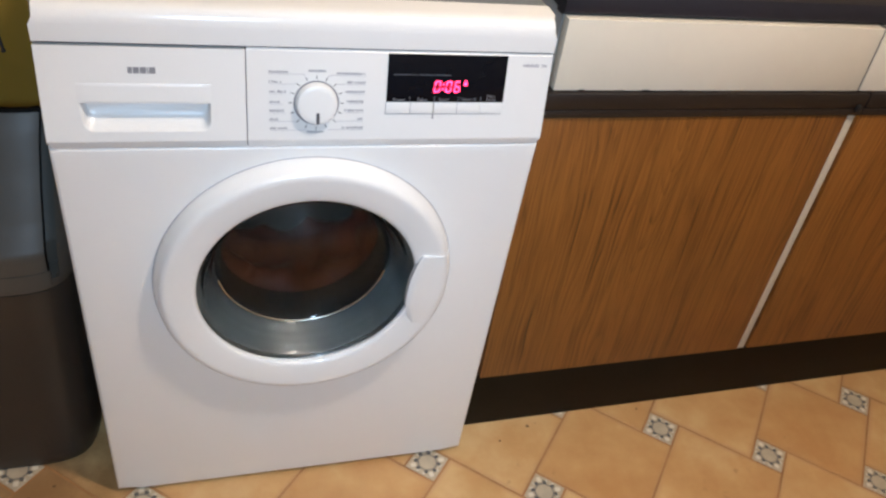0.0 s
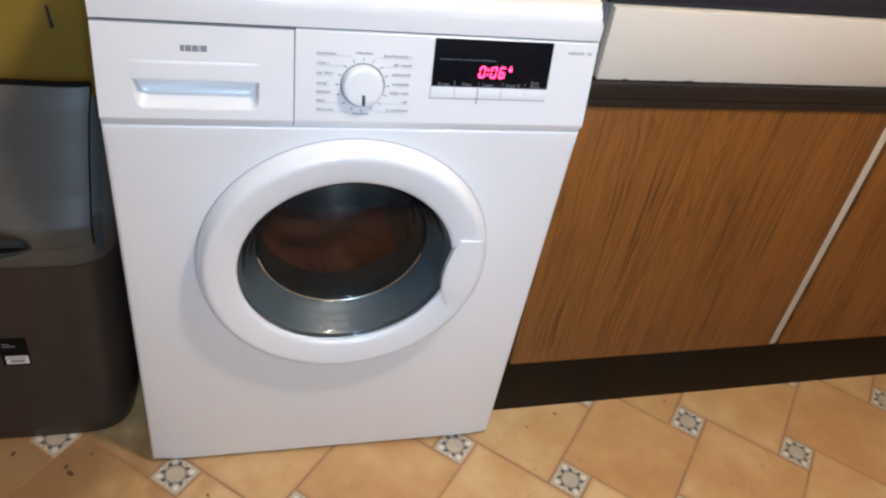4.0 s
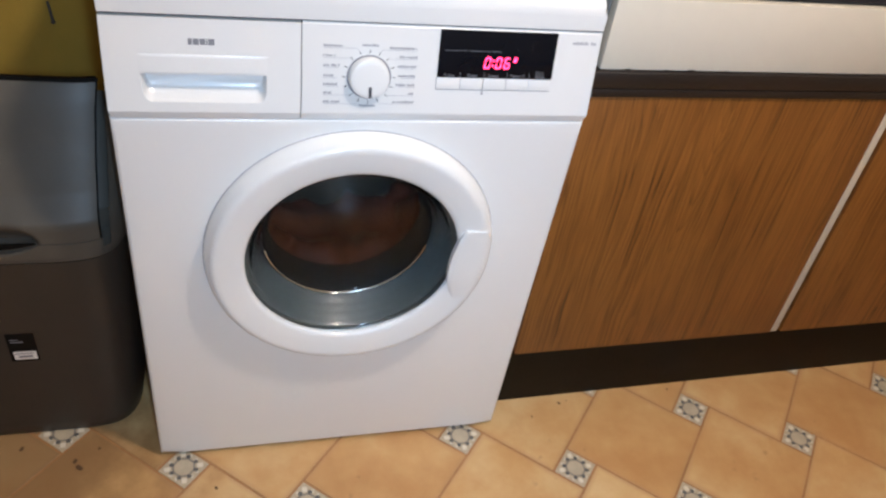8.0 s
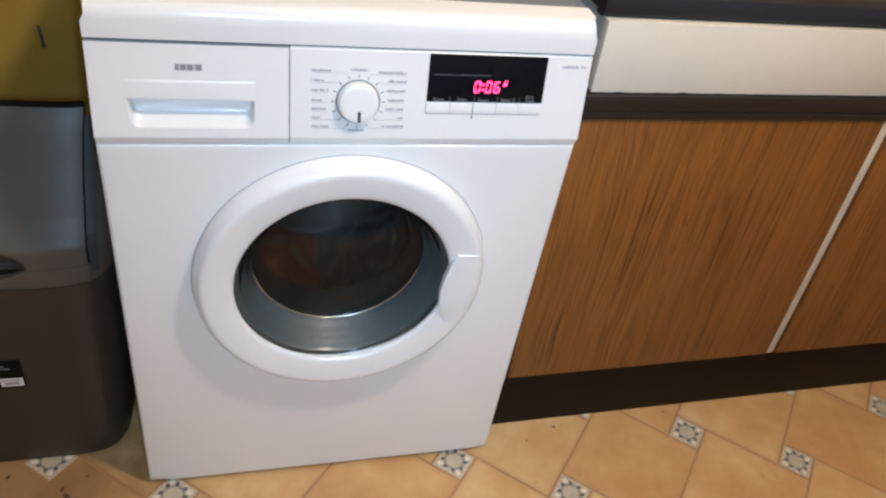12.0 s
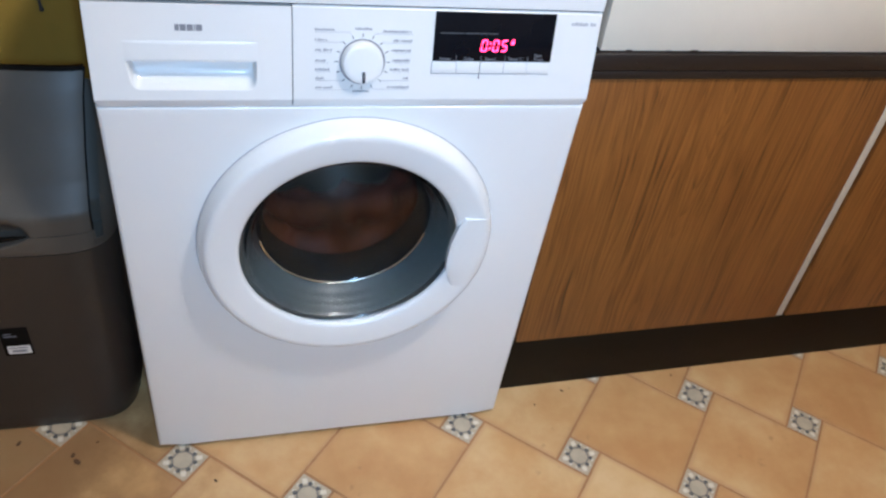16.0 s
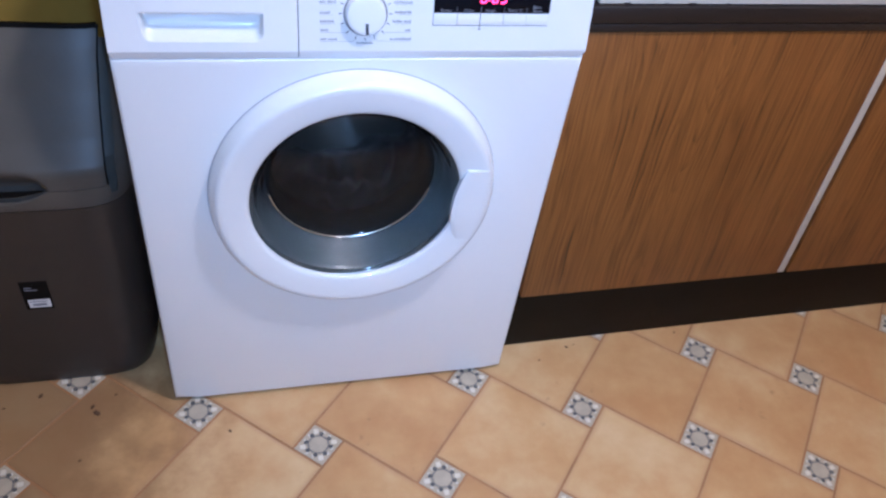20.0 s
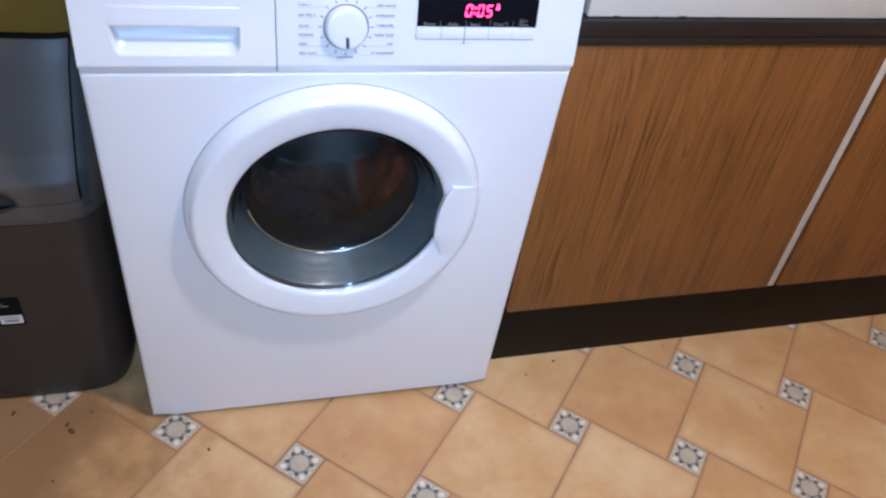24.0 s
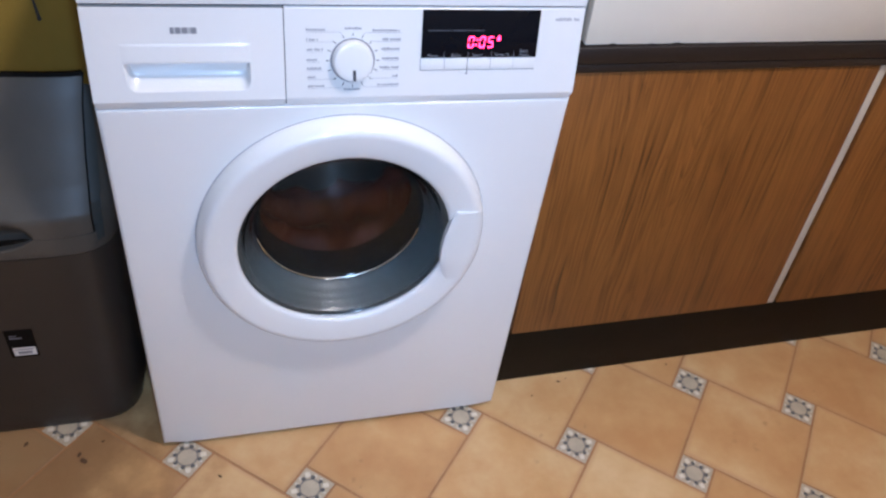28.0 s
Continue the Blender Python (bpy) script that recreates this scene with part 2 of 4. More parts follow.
def tile_print(name):
    """Peach and cream clouds that change from tile to tile, with a few brown stains."""
    m = shader(name, (0.6, 0.4, 0.2), 0.36, 0, 0.1, 9, 0.1, 40)
    n, l = m.node_tree.nodes, m.node_tree.links
    p = n["Principled BSDF"]
    info, place = n.new("ShaderNodeObjectInfo"), n.new("ShaderNodeNewGeometry")
    move = n.new("ShaderNodeVectorMath")
    move.operation = "MULTIPLY_ADD"
    l.new(info.outputs["Random"], move.inputs[0])
    move.inputs[1].default_value = (7, 5, 3)
    l.new(place.outputs["Position"], move.inputs[2])
    cloud = n.new("ShaderNodeTexNoise")
    cloud.inputs["Scale"].default_value, cloud.inputs["Detail"].default_value, cloud.inputs["Roughness"].default_value = 9, 5, 0.6
    l.new(move.outputs["Vector"], cloud.inputs["Vector"])
    shade = n.new("ShaderNodeMath")
    shade.operation = "MULTIPLY_ADD"
    l.new(info.outputs["Random"], shade.inputs[0])
    shade.inputs[1].default_value = 0.25
    l.new(cloud.outputs["Fac"], shade.inputs[2])
    ramp = n.new("ShaderNodeValToRGB")
    e = ramp.color_ramp.elements
    e[0].position, e[0].color = 0.38, (0.45, 0.228, 0.08, 1)
    e[1].position, e[1].color = 0.92, (0.63, 0.43, 0.205, 1)
    mid = e.new(0.62)
    mid.color = (0.53, 0.305, 0.118, 1)
    l.new(shade.outputs[0], ramp.inputs["Fac"])
    spots = n.new("ShaderNodeTexNoise")
    spots.inputs["Scale"].default_value, spots.inputs["Detail"].default_value = 34, 2
    l.new(place.outputs["Position"], spots.inputs["Vector"])
    zone = n.new("ShaderNodeTexNoise")
    zone.inputs["Scale"].default_value = 3.5
    l.new(place.outputs["Position"], zone.inputs["Vector"])
    both = n.new("ShaderNodeMath")
    both.operation = "MULTIPLY"
    l.new(spots.outputs["Fac"], both.inputs[0])
    l.new(zone.outputs["Fac"], both.inputs[1])
    cut = n.new("ShaderNodeMapRange")
    cut.inputs["From Min"].default_value, cut.inputs["From Max"].default_value, cut.inputs["To Max"].default_value = 0.42, 0.5, 0.4
    l.new(both.outputs[0], cut.inputs["Value"])
    stain = n.new("ShaderNodeMix")
    stain.data_type = "RGBA"
    l.new(cut.outputs["Result"], stain.inputs["Factor"])
    l.new(ramp.outputs["Color"], stain.inputs["A"])
    stain.inputs["B"].default_value = (0.2, 0.1, 0.035, 1)
    # the printed brown rim of each tile, softly uneven
    local, parts_xyz = n.new("ShaderNodeTexCoord"), n.new("ShaderNodeSeparateXYZ")
    l.new(local.outputs["Object"], parts_xyz.inputs[0])

    def maths(kind, a, b):
        o = n.new("ShaderNodeMath")
        o.operation = kind
        for k, v in enumerate((a, b)):
            if isinstance(v, (int, float)):
                o.inputs[k].default_value = v
            else:
                l.new(v, o.inputs[k])
        return o.outputs[0]

    ax, ay = maths("ABSOLUTE", parts_xyz.outputs[0], 0), maths("ABSOLUTE", parts_xyz.outputs[1], 0)
    reach = maths("ADD", maths("MAXIMUM", ax, ay), maths("MULTIPLY", maths("SUBTRACT", cloud.outputs["Fac"], 0.5), 0.016))
    rim = n.new("ShaderNodeMapRange")
    rim.interpolation_type = "SMOOTHSTEP"
    rim.inputs["From Min"].default_value, rim.inputs["From Max"].default_value, rim.inputs["To Max"].default_value = 0.094, 0.109, 0.62
    l.new(reach, rim.inputs["Value"])
    edged = n.new("ShaderNodeMix")
    edged.data_type = "RGBA"
    l.new(rim.outputs["Result"], edged.inputs["Factor"])
    l.new(stain.outputs["Result"], edged.inputs["A"])
    edged.inputs["B"].default_value = (0.42, 0.22, 0.095, 1)
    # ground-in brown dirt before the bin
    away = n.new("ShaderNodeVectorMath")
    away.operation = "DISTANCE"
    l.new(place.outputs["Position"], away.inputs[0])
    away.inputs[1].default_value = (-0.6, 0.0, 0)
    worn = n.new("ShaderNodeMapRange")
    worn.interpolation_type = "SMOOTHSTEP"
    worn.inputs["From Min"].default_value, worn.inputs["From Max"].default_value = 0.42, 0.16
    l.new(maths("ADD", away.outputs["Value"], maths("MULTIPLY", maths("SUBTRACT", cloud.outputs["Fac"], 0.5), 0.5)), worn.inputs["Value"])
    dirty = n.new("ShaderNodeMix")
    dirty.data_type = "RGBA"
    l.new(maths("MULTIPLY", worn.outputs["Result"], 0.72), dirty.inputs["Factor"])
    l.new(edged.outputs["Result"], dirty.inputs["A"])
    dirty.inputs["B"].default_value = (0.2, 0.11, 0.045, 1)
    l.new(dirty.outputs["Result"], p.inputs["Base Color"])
    p.inputs["Roughness"].default_value = 0.45
    return m


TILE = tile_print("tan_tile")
INSERT = shader("stone_insert", (0.44, 0.36, 0.25), 0.4, 0, 0.15, 40)
INSERT_WHITE = shader("insert_white", (0.66, 0.6, 0.48), 0.4, 0, 0.1, 40)
INSERT_GREY = shader("insert_grey", (0.22, 0.19, 0.155), 0.4, 0, 0.15, 60)
INSERT_DARK = shader("insert_dark", (0.085, 0.08, 0.075), 0.4, 0, 0.2, 60)


# ---- builders ----
def finish(bm, name, materials, smooth=True, angle=35):
    bmesh.ops.recalc_face_normals(bm, faces=bm.faces)
    me = bpy.data.meshes.new(name)
    bm.to_mesh(me)
    bm.free()
    for m in materials if isinstance(materials, (list, tuple)) else [materials]:
        me.materials.append(m)
    if smooth:
        me.polygons.foreach_set("use_smooth", [True] * len(me.polygons))
        me.set_sharp_from_angle(angle=radians(angle))
    return me


def part(name, bm, material, parent, label="", angle=35):
    ob = new(name, finish(bm, name, material, True, angle))
    ob.parent = parent
    return tagged(ob, label)


def thing(name, label, category, place=(0, 0, 0), group="", kind=""):
    ob = new(name)
    ob.location = place
    ob.empty_display_size = 0.05
    return tagged(ob, label, category, group, kind)


def box(x0, x1, y0, y1, z0, z1, bevel=0.0, segments=2, bm=None):
    """A box with rounded edges, as a bmesh of its own or added to bm."""
    b = bmesh.new()
    bmesh.ops.create_cube(b, size=1)
    for v in b.verts:
        v.co = Vector(((x0 + x1) / 2 + v.co.x * (x1 - x0), (y0 + y1) / 2 + v.co.y * (y1 - y0), (z0 + z1) / 2 + v.co.z * (z1 - z0)))
    if bevel:
        bmesh.ops.bevel(b, geom=b.edges[:], offset=bevel, segments=segments, affect="EDGES", profile=0.5)
    if bm is None:
        return b
    return merge(bm, b)


def merge(bm, b):
    me = bpy.data.meshes.new("join")
    b.to_mesh(me)
    b.free()
    bm.from_mesh(me)
    bpy.data.meshes.remove(me)
    return bm


def lathe(profile, steps=96, closed=False, wave=None):
    """A body turned round the y axis from (radius, y) pairs."""
    bm = bmesh.new()
    rings = []
    for r, y in profile:
        if r < 1e-6:
            rings.append([bm.verts.new((0, y, 0))])
            continue
        ring = []
        for i in range(steps):
            a = 2 * math.pi * i / steps
            k = wave(a, r, y) if wave else 1
            ring.append(bm.verts.new((r * k * math.cos(a), y, r * k * math.sin(a))))
        rings.append(ring)
    pairs = list(zip(rings, rings[1:]))
    if closed:
        pairs.append((rings[-1], rings[0]))
    for p, q in pairs:
        for i in range(steps):
            j = (i + 1) % steps
            if len(p) == 1 and len(q) == 1:
                continue
            if len(p) == 1:
                bm.faces.new((p[0], q[i], q[j]))
            elif len(q) == 1:
                bm.faces.new((p[i], p[j], q[0]))
            else:
                bm.faces.new((p[i], p[j], q[j], q[i]))
    return bm


def extruded(profile, x0, x1):
    """A closed (y, z) profile drawn out along x."""
    bm = bmesh.new()
    a = [bm.verts.new((x0, y, z)) for y, z in profile]
    b = [bm.verts.new((x1, y, z)) for y, z in profile]
    n = len(profile)
    for i in range(n):
        bm.faces.new((a[i], a[(i + 1) % n], b[(i + 1) % n], b[i]))
    bm.faces.new(a)
    bm.faces.new(b[::-1])
    return bm


def grid(points, thick=None):
    """A sheet through rows of points; thick: a vector function that gives the back point of each."""
    bm = bmesh.new()
    front = [[bm.verts.new(p) for p in row] for row in points]
    for r, s in zip(front, front[1:]):
        for i in range(len(r) - 1):
            bm.faces.new((r[i], r[i + 1], s[i + 1], s[i]))
    if thick:
        back = [[bm.verts.new(thick(Vector(p))) for p in row] for row in points]
        for r, s in zip(back, back[1:]):
            for i in range(len(r) - 1):
                bm.faces.new((r[i], s[i], s[i + 1], r[i + 1]))
        rim = [(front[0], back[0]), (front[-1], back[-1]), ([r[0] for r in front], [r[0] for r in back]), ([r[-1] for r in front], [r[-1] for r in back])]
        for f, b in rim:
            for i in range(len(f) - 1):
                bm.faces.new((f[i], f[i + 1], b[i + 1], b[i]))
    return bm


def structure(name, bm, material, label, category):
    return tagged(new(name, finish(bm, name, material)), label, category, kind="structure")


# ---- the room ----
structure("wall_north", box(-1.7, 2.6, 0.6, 0.7, 0, 2.4), WALL, "ochre yellow painted kitchen wall behind the appliances", "wall")
structure("wall_south", box(-1.7, 2.6, -2.5, -2.4, 0, 2.4), ROOM, "plain cream kitchen wall", "wall")
structure("wall_west", box(-1.8, -1.7, -2.5, 0.7, 0, 2.4), ROOM, "plain cream kitchen wall", "wall")
structure("wall_east", box(2.6, 2.7, -2.5, 0.7, 0, 2.4), ROOM, "plain cream kitchen wall", "wall")
structure("ceiling", box(-1.8, 2.7, -2.5, 0.7, 2.4, 2.5), CEILING, "plain white ceiling", "ceiling")

nail = bmesh.new()
bmesh.ops.create_cone(nail, cap_ends=True, segments=10, radius1=0.0022, radius2=0.003, depth=0.036)
bmesh.ops.create_uvsphere(nail, u_segments=10, v_segments=6, radius=0.0042, matrix=Matrix.Translation((0, 0, 0.018)))
hook = new("wall_nail", finish(nail, "wall_nail", GAP))
hook.matrix_basis = pose(-0.466, 0.59, 0.535, 18, 170, 0)
tagged(hook, "dark bent nail stuck in the ochre wall", "nail")

# ---- the washing machine: front at y = 0, standing on the floor ----
DOOR_Z = 0.4595
washer = thing("washing_machine", "white front-loading washing machine with a round glass door, running a spin", "washing machine", (0, 0.005, 0))
washer.rotation_euler = (radians(0.85), 0, 0)  # it tips forward a little on its feet


def front_sheet():
    """The front plate: rounded at its upright edges, with the round opening of the door."""
    bm = bmesh.new()
    w, z0, z1, n = 0.299, 0.0095, 0.6805, 96
    corner = [math.atan2(z - DOOR_Z, x) for x, z in ((w, z0), (w, z1), (-w, z1), (-w, z0))]
    angles = sorted({round(2 * math.pi * i / n - math.pi, 6) for i in range(n)} | {round(a, 6) for a in corner})

    def edge(a, inset):
        c, s = math.cos(a), math.sin(a)
        k = min((w - inset) / abs(c) if abs(c) > 1e-9 else 9, ((z1 - inset * 0.4 - DOOR_Z) if s > 0 else (DOOR_Z - z0)) / abs(s) if abs(s) > 1e-9 else 9)
        return k * c, DOOR_Z + k * s

    loops = [[(0.172 * math.cos(a), 0.03, DOOR_Z + 0.172 * math.sin(a)) for a in angles], [(0.172 * math.cos(a), 0.0, DOOR_Z + 0.172 * math.sin(a)) for a in angles]]
    for inset, y in ((0.03, 0.0), (0.006, 0.0), (0.005, 0.0001), (0.0022, 0.0009), (0.0006, 0.0028), (0.0, 0.006), (0.0, 0.03)):
        loops.append([(x, y, z) for x, z in (edge(a, inset) for a in angles)])
    rows = [[bm.verts.new(p) for p in loop] for loop in loops]
    for r, s in zip(rows, rows[1:]):
        for i in range(len(r)):
            j = (i + 1) % len(r)
            bm.faces.new((r[i], r[j], s[j], s[i]))
    return bm


part("front_panel", front_sheet(), ENAMEL, washer, "glossy white front plate", 50)
for x in (-0.298, 0.296):
    part("side_panel", box(x, x + 0.002, 0.03, 0.52, 0.012, 0.806), ENAMEL, washer)
part("back_panel", box(-0.296, 0.296, 0.518, 0.52, 0.03, 0.8), ENAMEL, washer)
for x, y in ((-0.26, 0.06), (0.26, 0.06), (-0.26, 0.46), (0.26, 0.46)):
    b = bmesh.new()
    bmesh.ops.create_cone(b, cap_ends=True, segments=20, radius1=0.02, radius2=0.017, depth=0.03 + 0.0148 * y, matrix=Matrix.Translation((x, y, 0.015 - 0.0074 * y)))
    part("foot", b, BLACK, washer)
trim = extruded([(0.024, 0.802), (0.018, 0.8035), (0.018, 0.822), (0.0191, 0.83), (0.0217, 0.8363), (0.0255, 0.8406), (0.0315, 0.843), (0.0395, 0.844), (0.066, 0.845), (0.066, 0.802)], -0.298, 0.298)
for v in trim.verts:
    if v.co.y < 0.035 and v.co.z > 0.825:
        v.co.x *= 0.985
part("top_trim", trim, GLOSS, washer, "white moulded front edge of the top")
part("top_board", box(-0.297, 0.297, 0.067, 0.53, 0.808, 0.844, 0.001), GREY_TOP, washer, "blue-grey laminated top board")
SLOPE = 0.205


def panel_y(z):
    """The control panel leans back."""
    return -0.0039 + (z - 0.69) * SLOPE


def fascia(x0, x1, top=0.8008):
    """A stretch of the control panel, with the chamfer under its overhang."""
    b = extruded([(0.004, 0.6812), (0.0004, 0.6816), (-0.0028, 0.6908), (panel_y(0.6925) + 0.0002, 0.6925), (panel_y(0.6945), 0.6945), (panel_y(top - 0.002), top - 0.002), (panel_y(top) + 0.002, top), (0.07, top), (0.07, 0.6812)], x0, x1)
    for v in b.verts:
        if v.co.z < 0.69 and abs(v.co.x) > 0.29:
            v.co.x *= 0.988
    return b


def plate(x0, x1, z0, z1, proud, back=0.0, bevel=0.0, bm=None):
    """A small plate on the leaning panel, proud of it by that many metres."""
    b = box(x0, x1, -proud, back, z0, z1, bevel)
    for v in b.verts:
        v.co.y += panel_y(v.co.z)
    return b if bm is None else merge(bm, b)


def word(x0, x1, z, h, seed, bm=None):
    """Print too small to read: a row of uneven blocks as long as the word."""
    rnd = random.Random(seed)
    bm = bm or bmesh.new()
    x = x0
    while x < x1 - h * 0.3:
        w = h * rnd.uniform(0.34, 0.62)
        tall = h * rnd.choice((0.7, 0.72, 1.0))
        if rnd.random() < 0.93:
            plate(x, min(x + w, x1), z, z + tall, 0.0004, 0.001, 0, bm)
        x += w + h * 0.16
    return bm


def rule(points, width, bm=None):
    """A thin printed line through points of the panel."""
    bm = bm or bmesh.new()
    for (xa, za), (xb, zb) in zip(points, points[1:]):
        d = Vector((xb - xa, zb - za))
        q = Vector((-d.y, d.x)).normalized() * width / 2
        face = [bm.verts.new((x, panel_y(z) - 0.0004, z)) for x, z in ((xa + q.x, za + q.y), (xa - q.x, za - q.y), (xb - q.x, zb - q.y), (xb + q.x, zb + q.y))]
        back = [bm.verts.new(v.co + Vector((0, 0.001, 0))) for v in face]
        bm.faces.new(face)
        for k in range(4):
            bm.faces.new((face[k], back[k], back[(k + 1) % 4], face[(k + 1) % 4]))
    return bm


part("control_panel", fascia(-0.0794, 0.298), PLASTIC, washer, "white control panel with dial and display")


def drawer_front():
    """The detergent drawer's front with a finger scoop that runs out over a rounded sill."""
    bm = bmesh.new()
    x0, x1, z0, z1 = -0.298, -0.0806, 0.6945, 0.7988
    outer = [(x0, z0), (x1, z0), (x1, z1), (x0, z1)]
    arc = [math.pi / 12 * k for k in range(7)]
    hole = [(-0.2606, 0.7375), (-0.2582, 0.716)] + [(-0.2472 - 0.0105 * math.cos(a), 0.7145 - 0.0105 * math.sin(a)) for a in arc]
    hole += [(-0.1312 + 0.0105 * math.sin(a), 0.7145 - 0.0105 * math.cos(a)) for a in arc] + [(-0.1204, 0.716), (-0.1198, 0.7375)]
    rims = []
    for loop in (outer, hole):
        vs = [bm.verts.new((x, panel_y(z), z)) for x, z in loop]
        rims.append((vs, [bm.edges.new((vs[i], vs[(i + 1) % len(vs)])) for i in range(len(vs))]))
    bmesh.ops.triangle_fill(bm, use_beauty=True, edges=rims[0][1] + rims[1][1])
    ov = rims[0][0]
    hv = [bm.verts.new(v.co) for v in rims[1][0]]
    loops = [hv]
    for inset, deep, lift in ((0.0006, 0.0006, 0.0005), (0.0014, 0.0028, 0.0014), (0.002, 0.0065, 0.0032), (0.0026, 0.0105, 0.0062), (0.003, 0.014, 0.01), (0.0034, 0.0165, 0.0145)):
        ring = []
        for v in hv:
            low = max(0, min(1, (0.7375 - v.co.z) / 0.0335))
            x = v.co.x + (inset if v.co.x < -0.19 else -inset)
            z = v.co.z + lift * low + (0.003 * deep / 0.0145) * (1 - low)
            ring.append(bm.verts.new((x, panel_y(v.co.z) + deep + (z - v.co.z) * SLOPE, z)))
        loops.append(ring)
    for r, s in zip(loops, loops[1:]):
        for i in range(len(r)):
            bm.faces.new((r[i], r[(i + 1) % len(r)], s[(i + 1) % len(r)], s[i]))
    bm.faces.new(loops[-1])
    back = [bm.verts.new((v.co.x, 0.07, v.co.z)) for v in ov]
    for i in range(4):
        bm.faces.new((ov[i], ov[(i + 1) % 4], back[(i + 1) % 4], back[i]))
    return bm


def drawer_hood():
    """The brow over the scoop: it swells forward to its lower edge."""
    rows = []
    for z, proud in ((0.759, 0.0), (0.7584, 0.0003), (0.755, 0.0004), (0.747, 0.0005), (0.7405, 0.0006), (0.7378, 0.0006), (0.7371, 0.0003), (0.7371, 0.0)):
        row = []
        for k in range(25):
            f = k / 24
            e = min(1, 14 * f, 14 * (1 - f)) ** 0.5
            row.append((-0.2612 + 0.142 * f, panel_y(z) - 0.0002 - proud * e, z))
        rows.append(row)
    return grid(rows, lambda p: Vector((p.x, panel_y(p.z) + 0.002, p.z)))


drawer = part("detergent_drawer", drawer_front(), PLASTIC, washer, "white detergent drawer front with a finger recess", 50)
part("drawer_hood", drawer_hood(), PLASTIC, drawer, "", 50)
part("drawer_lip", fascia(-0.298, -0.0806, 0.6944), PLASTIC, drawer)
part("panel_gap", extruded([(panel_y(0.684) + 0.006, 0.684), (panel_y(0.798) + 0.003, 0.798), (0.06, 0.798), (0.06, 0.684)], -0.0807, -0.0793), GAP, washer)
part("top_gap", box(-0.296, 0.296, 0.0215, 0.06, 0.8005, 0.803), GAP, washer)

# the maker's mark as five plain blocks
mark = bmesh.new()
for x, w in ((-0.2062, 0.0045), (-0.2008, 0.0064), (-0.1935, 0.0064), (-0.1862, 0.0014), (-0.184, 0.0066)):
    plate(x, x + w, 0.7706, 0.7774, 0.0004, 0.001, 0, mark)
part("maker_mark", mark, PRINT, drawer)

# display and its segments
display = part("display", plate(0.0858, 0.2382, 0.7403, 0.7983, 0.0012, 0.004, 0.0006), SCREEN, washer, "black display with pink digits")
SEGMENTS = {"a": (0, 1, "h"), "b": (1, 0.5, "v"), "c": (1, 0, "v"), "d": (0, 0, "h"), "e": (0, 0, "v"), "f": (0, 0.5, "v"), "g": (0, 0.5, "h")}
DW, DH, DX, DZ, SKEW = 0.0078, 0.0142, 0.1445, 0.7528, 0.12


def segment(x, z, w, h, parent, name="digit_segment"):
    """One lit bar of the display, slanted as the digits are."""
    b = plate(x, x + w, z, z + h, 0.0018, -0.0014)
    for v in b.verts:
        v.co.x += (v.co.z - DZ) * SKEW
    return part(name, b, LED, parent)


def digit(x, lit):
    made = {}
    t = 0.0017
    for key in lit:
        sx, sz, way = SEGMENTS[key]
        if way == "h":
            made[key] = segment(x + t * 0.7, DZ + sz * (DH - t), DW - t * 1.4, t, display)
        else:
            made[key] = segment(x + sx * (DW - t), DZ + sz * DH + t * 0.6, t, DH / 2 - t * 1.2, display)
    return made


digit(DX, "abcdef")
digit(DX + 0.0146, "abcdef")
last_digit = digit(DX + 0.0256, "acdefg")
colon = [segment(DX + 0.0101, DZ + k * DH, 0.0021, 0.0024, display, "colon_dot") for k in (0.2, 0.62)]
# the small padlock beside the digits
segment(DX + 0.0375, DZ + 0.0088, 0.0042, 0.0034, display, "lock_lamp")
for dx in (0.0004, 0.003):
    segment(DX + 0.0375 + dx, DZ + 0.0124, 0.0007, 0.0018, display, "lock_lamp")
segment(DX + 0.0379, DZ + 0.0142, 0.0033, 0.0007, display, "lock_lamp")


def lettering(body, x, z, size, parent, material, name="lettering"):
    """Raised print in the built-in font on the leaning panel."""
    c = bpy.data.curves.new(name, "FONT")
    c.body, c.size, c.extrude, c.align_x = body, size, 0.0001, "CENTER"
    c.materials.append(material)
    ob = new(name, c)
    ob.parent = parent
    ob.matrix_basis = pose(x, panel_y(z) - 0.0015, z, 90 - math.degrees(math.atan(SLOPE)), 0, 0)
    return ob


for text, x, z in (("Power", 0.1014, 0.7418), ("Delay", 0.131, 0.742), ("Speed", 0.1585, 0.742), ("Temp.°C", 0.1915, 0.7424), ("Start", 0.2205, 0.7468), ("Pause", 0.2215, 0.7421)):
    lettering(text, x, z, 0.0056, display, PRINT)
part("print_line", word(0.0931, 0.1655, 0.7735, 0.0013, 3), FILM_PRINT, display)
for v in bpy.data.objects["print_line"].data.vertices:
    v.co.y -= 0.0013
for x in (0.1152, 0.1467, 0.1775, 0.2072):
    part("print_rule", plate(x - 0.0002, x + 0.0002, 0.7412, 0.7478, 0.0016, -0.0011), PRINT, display)
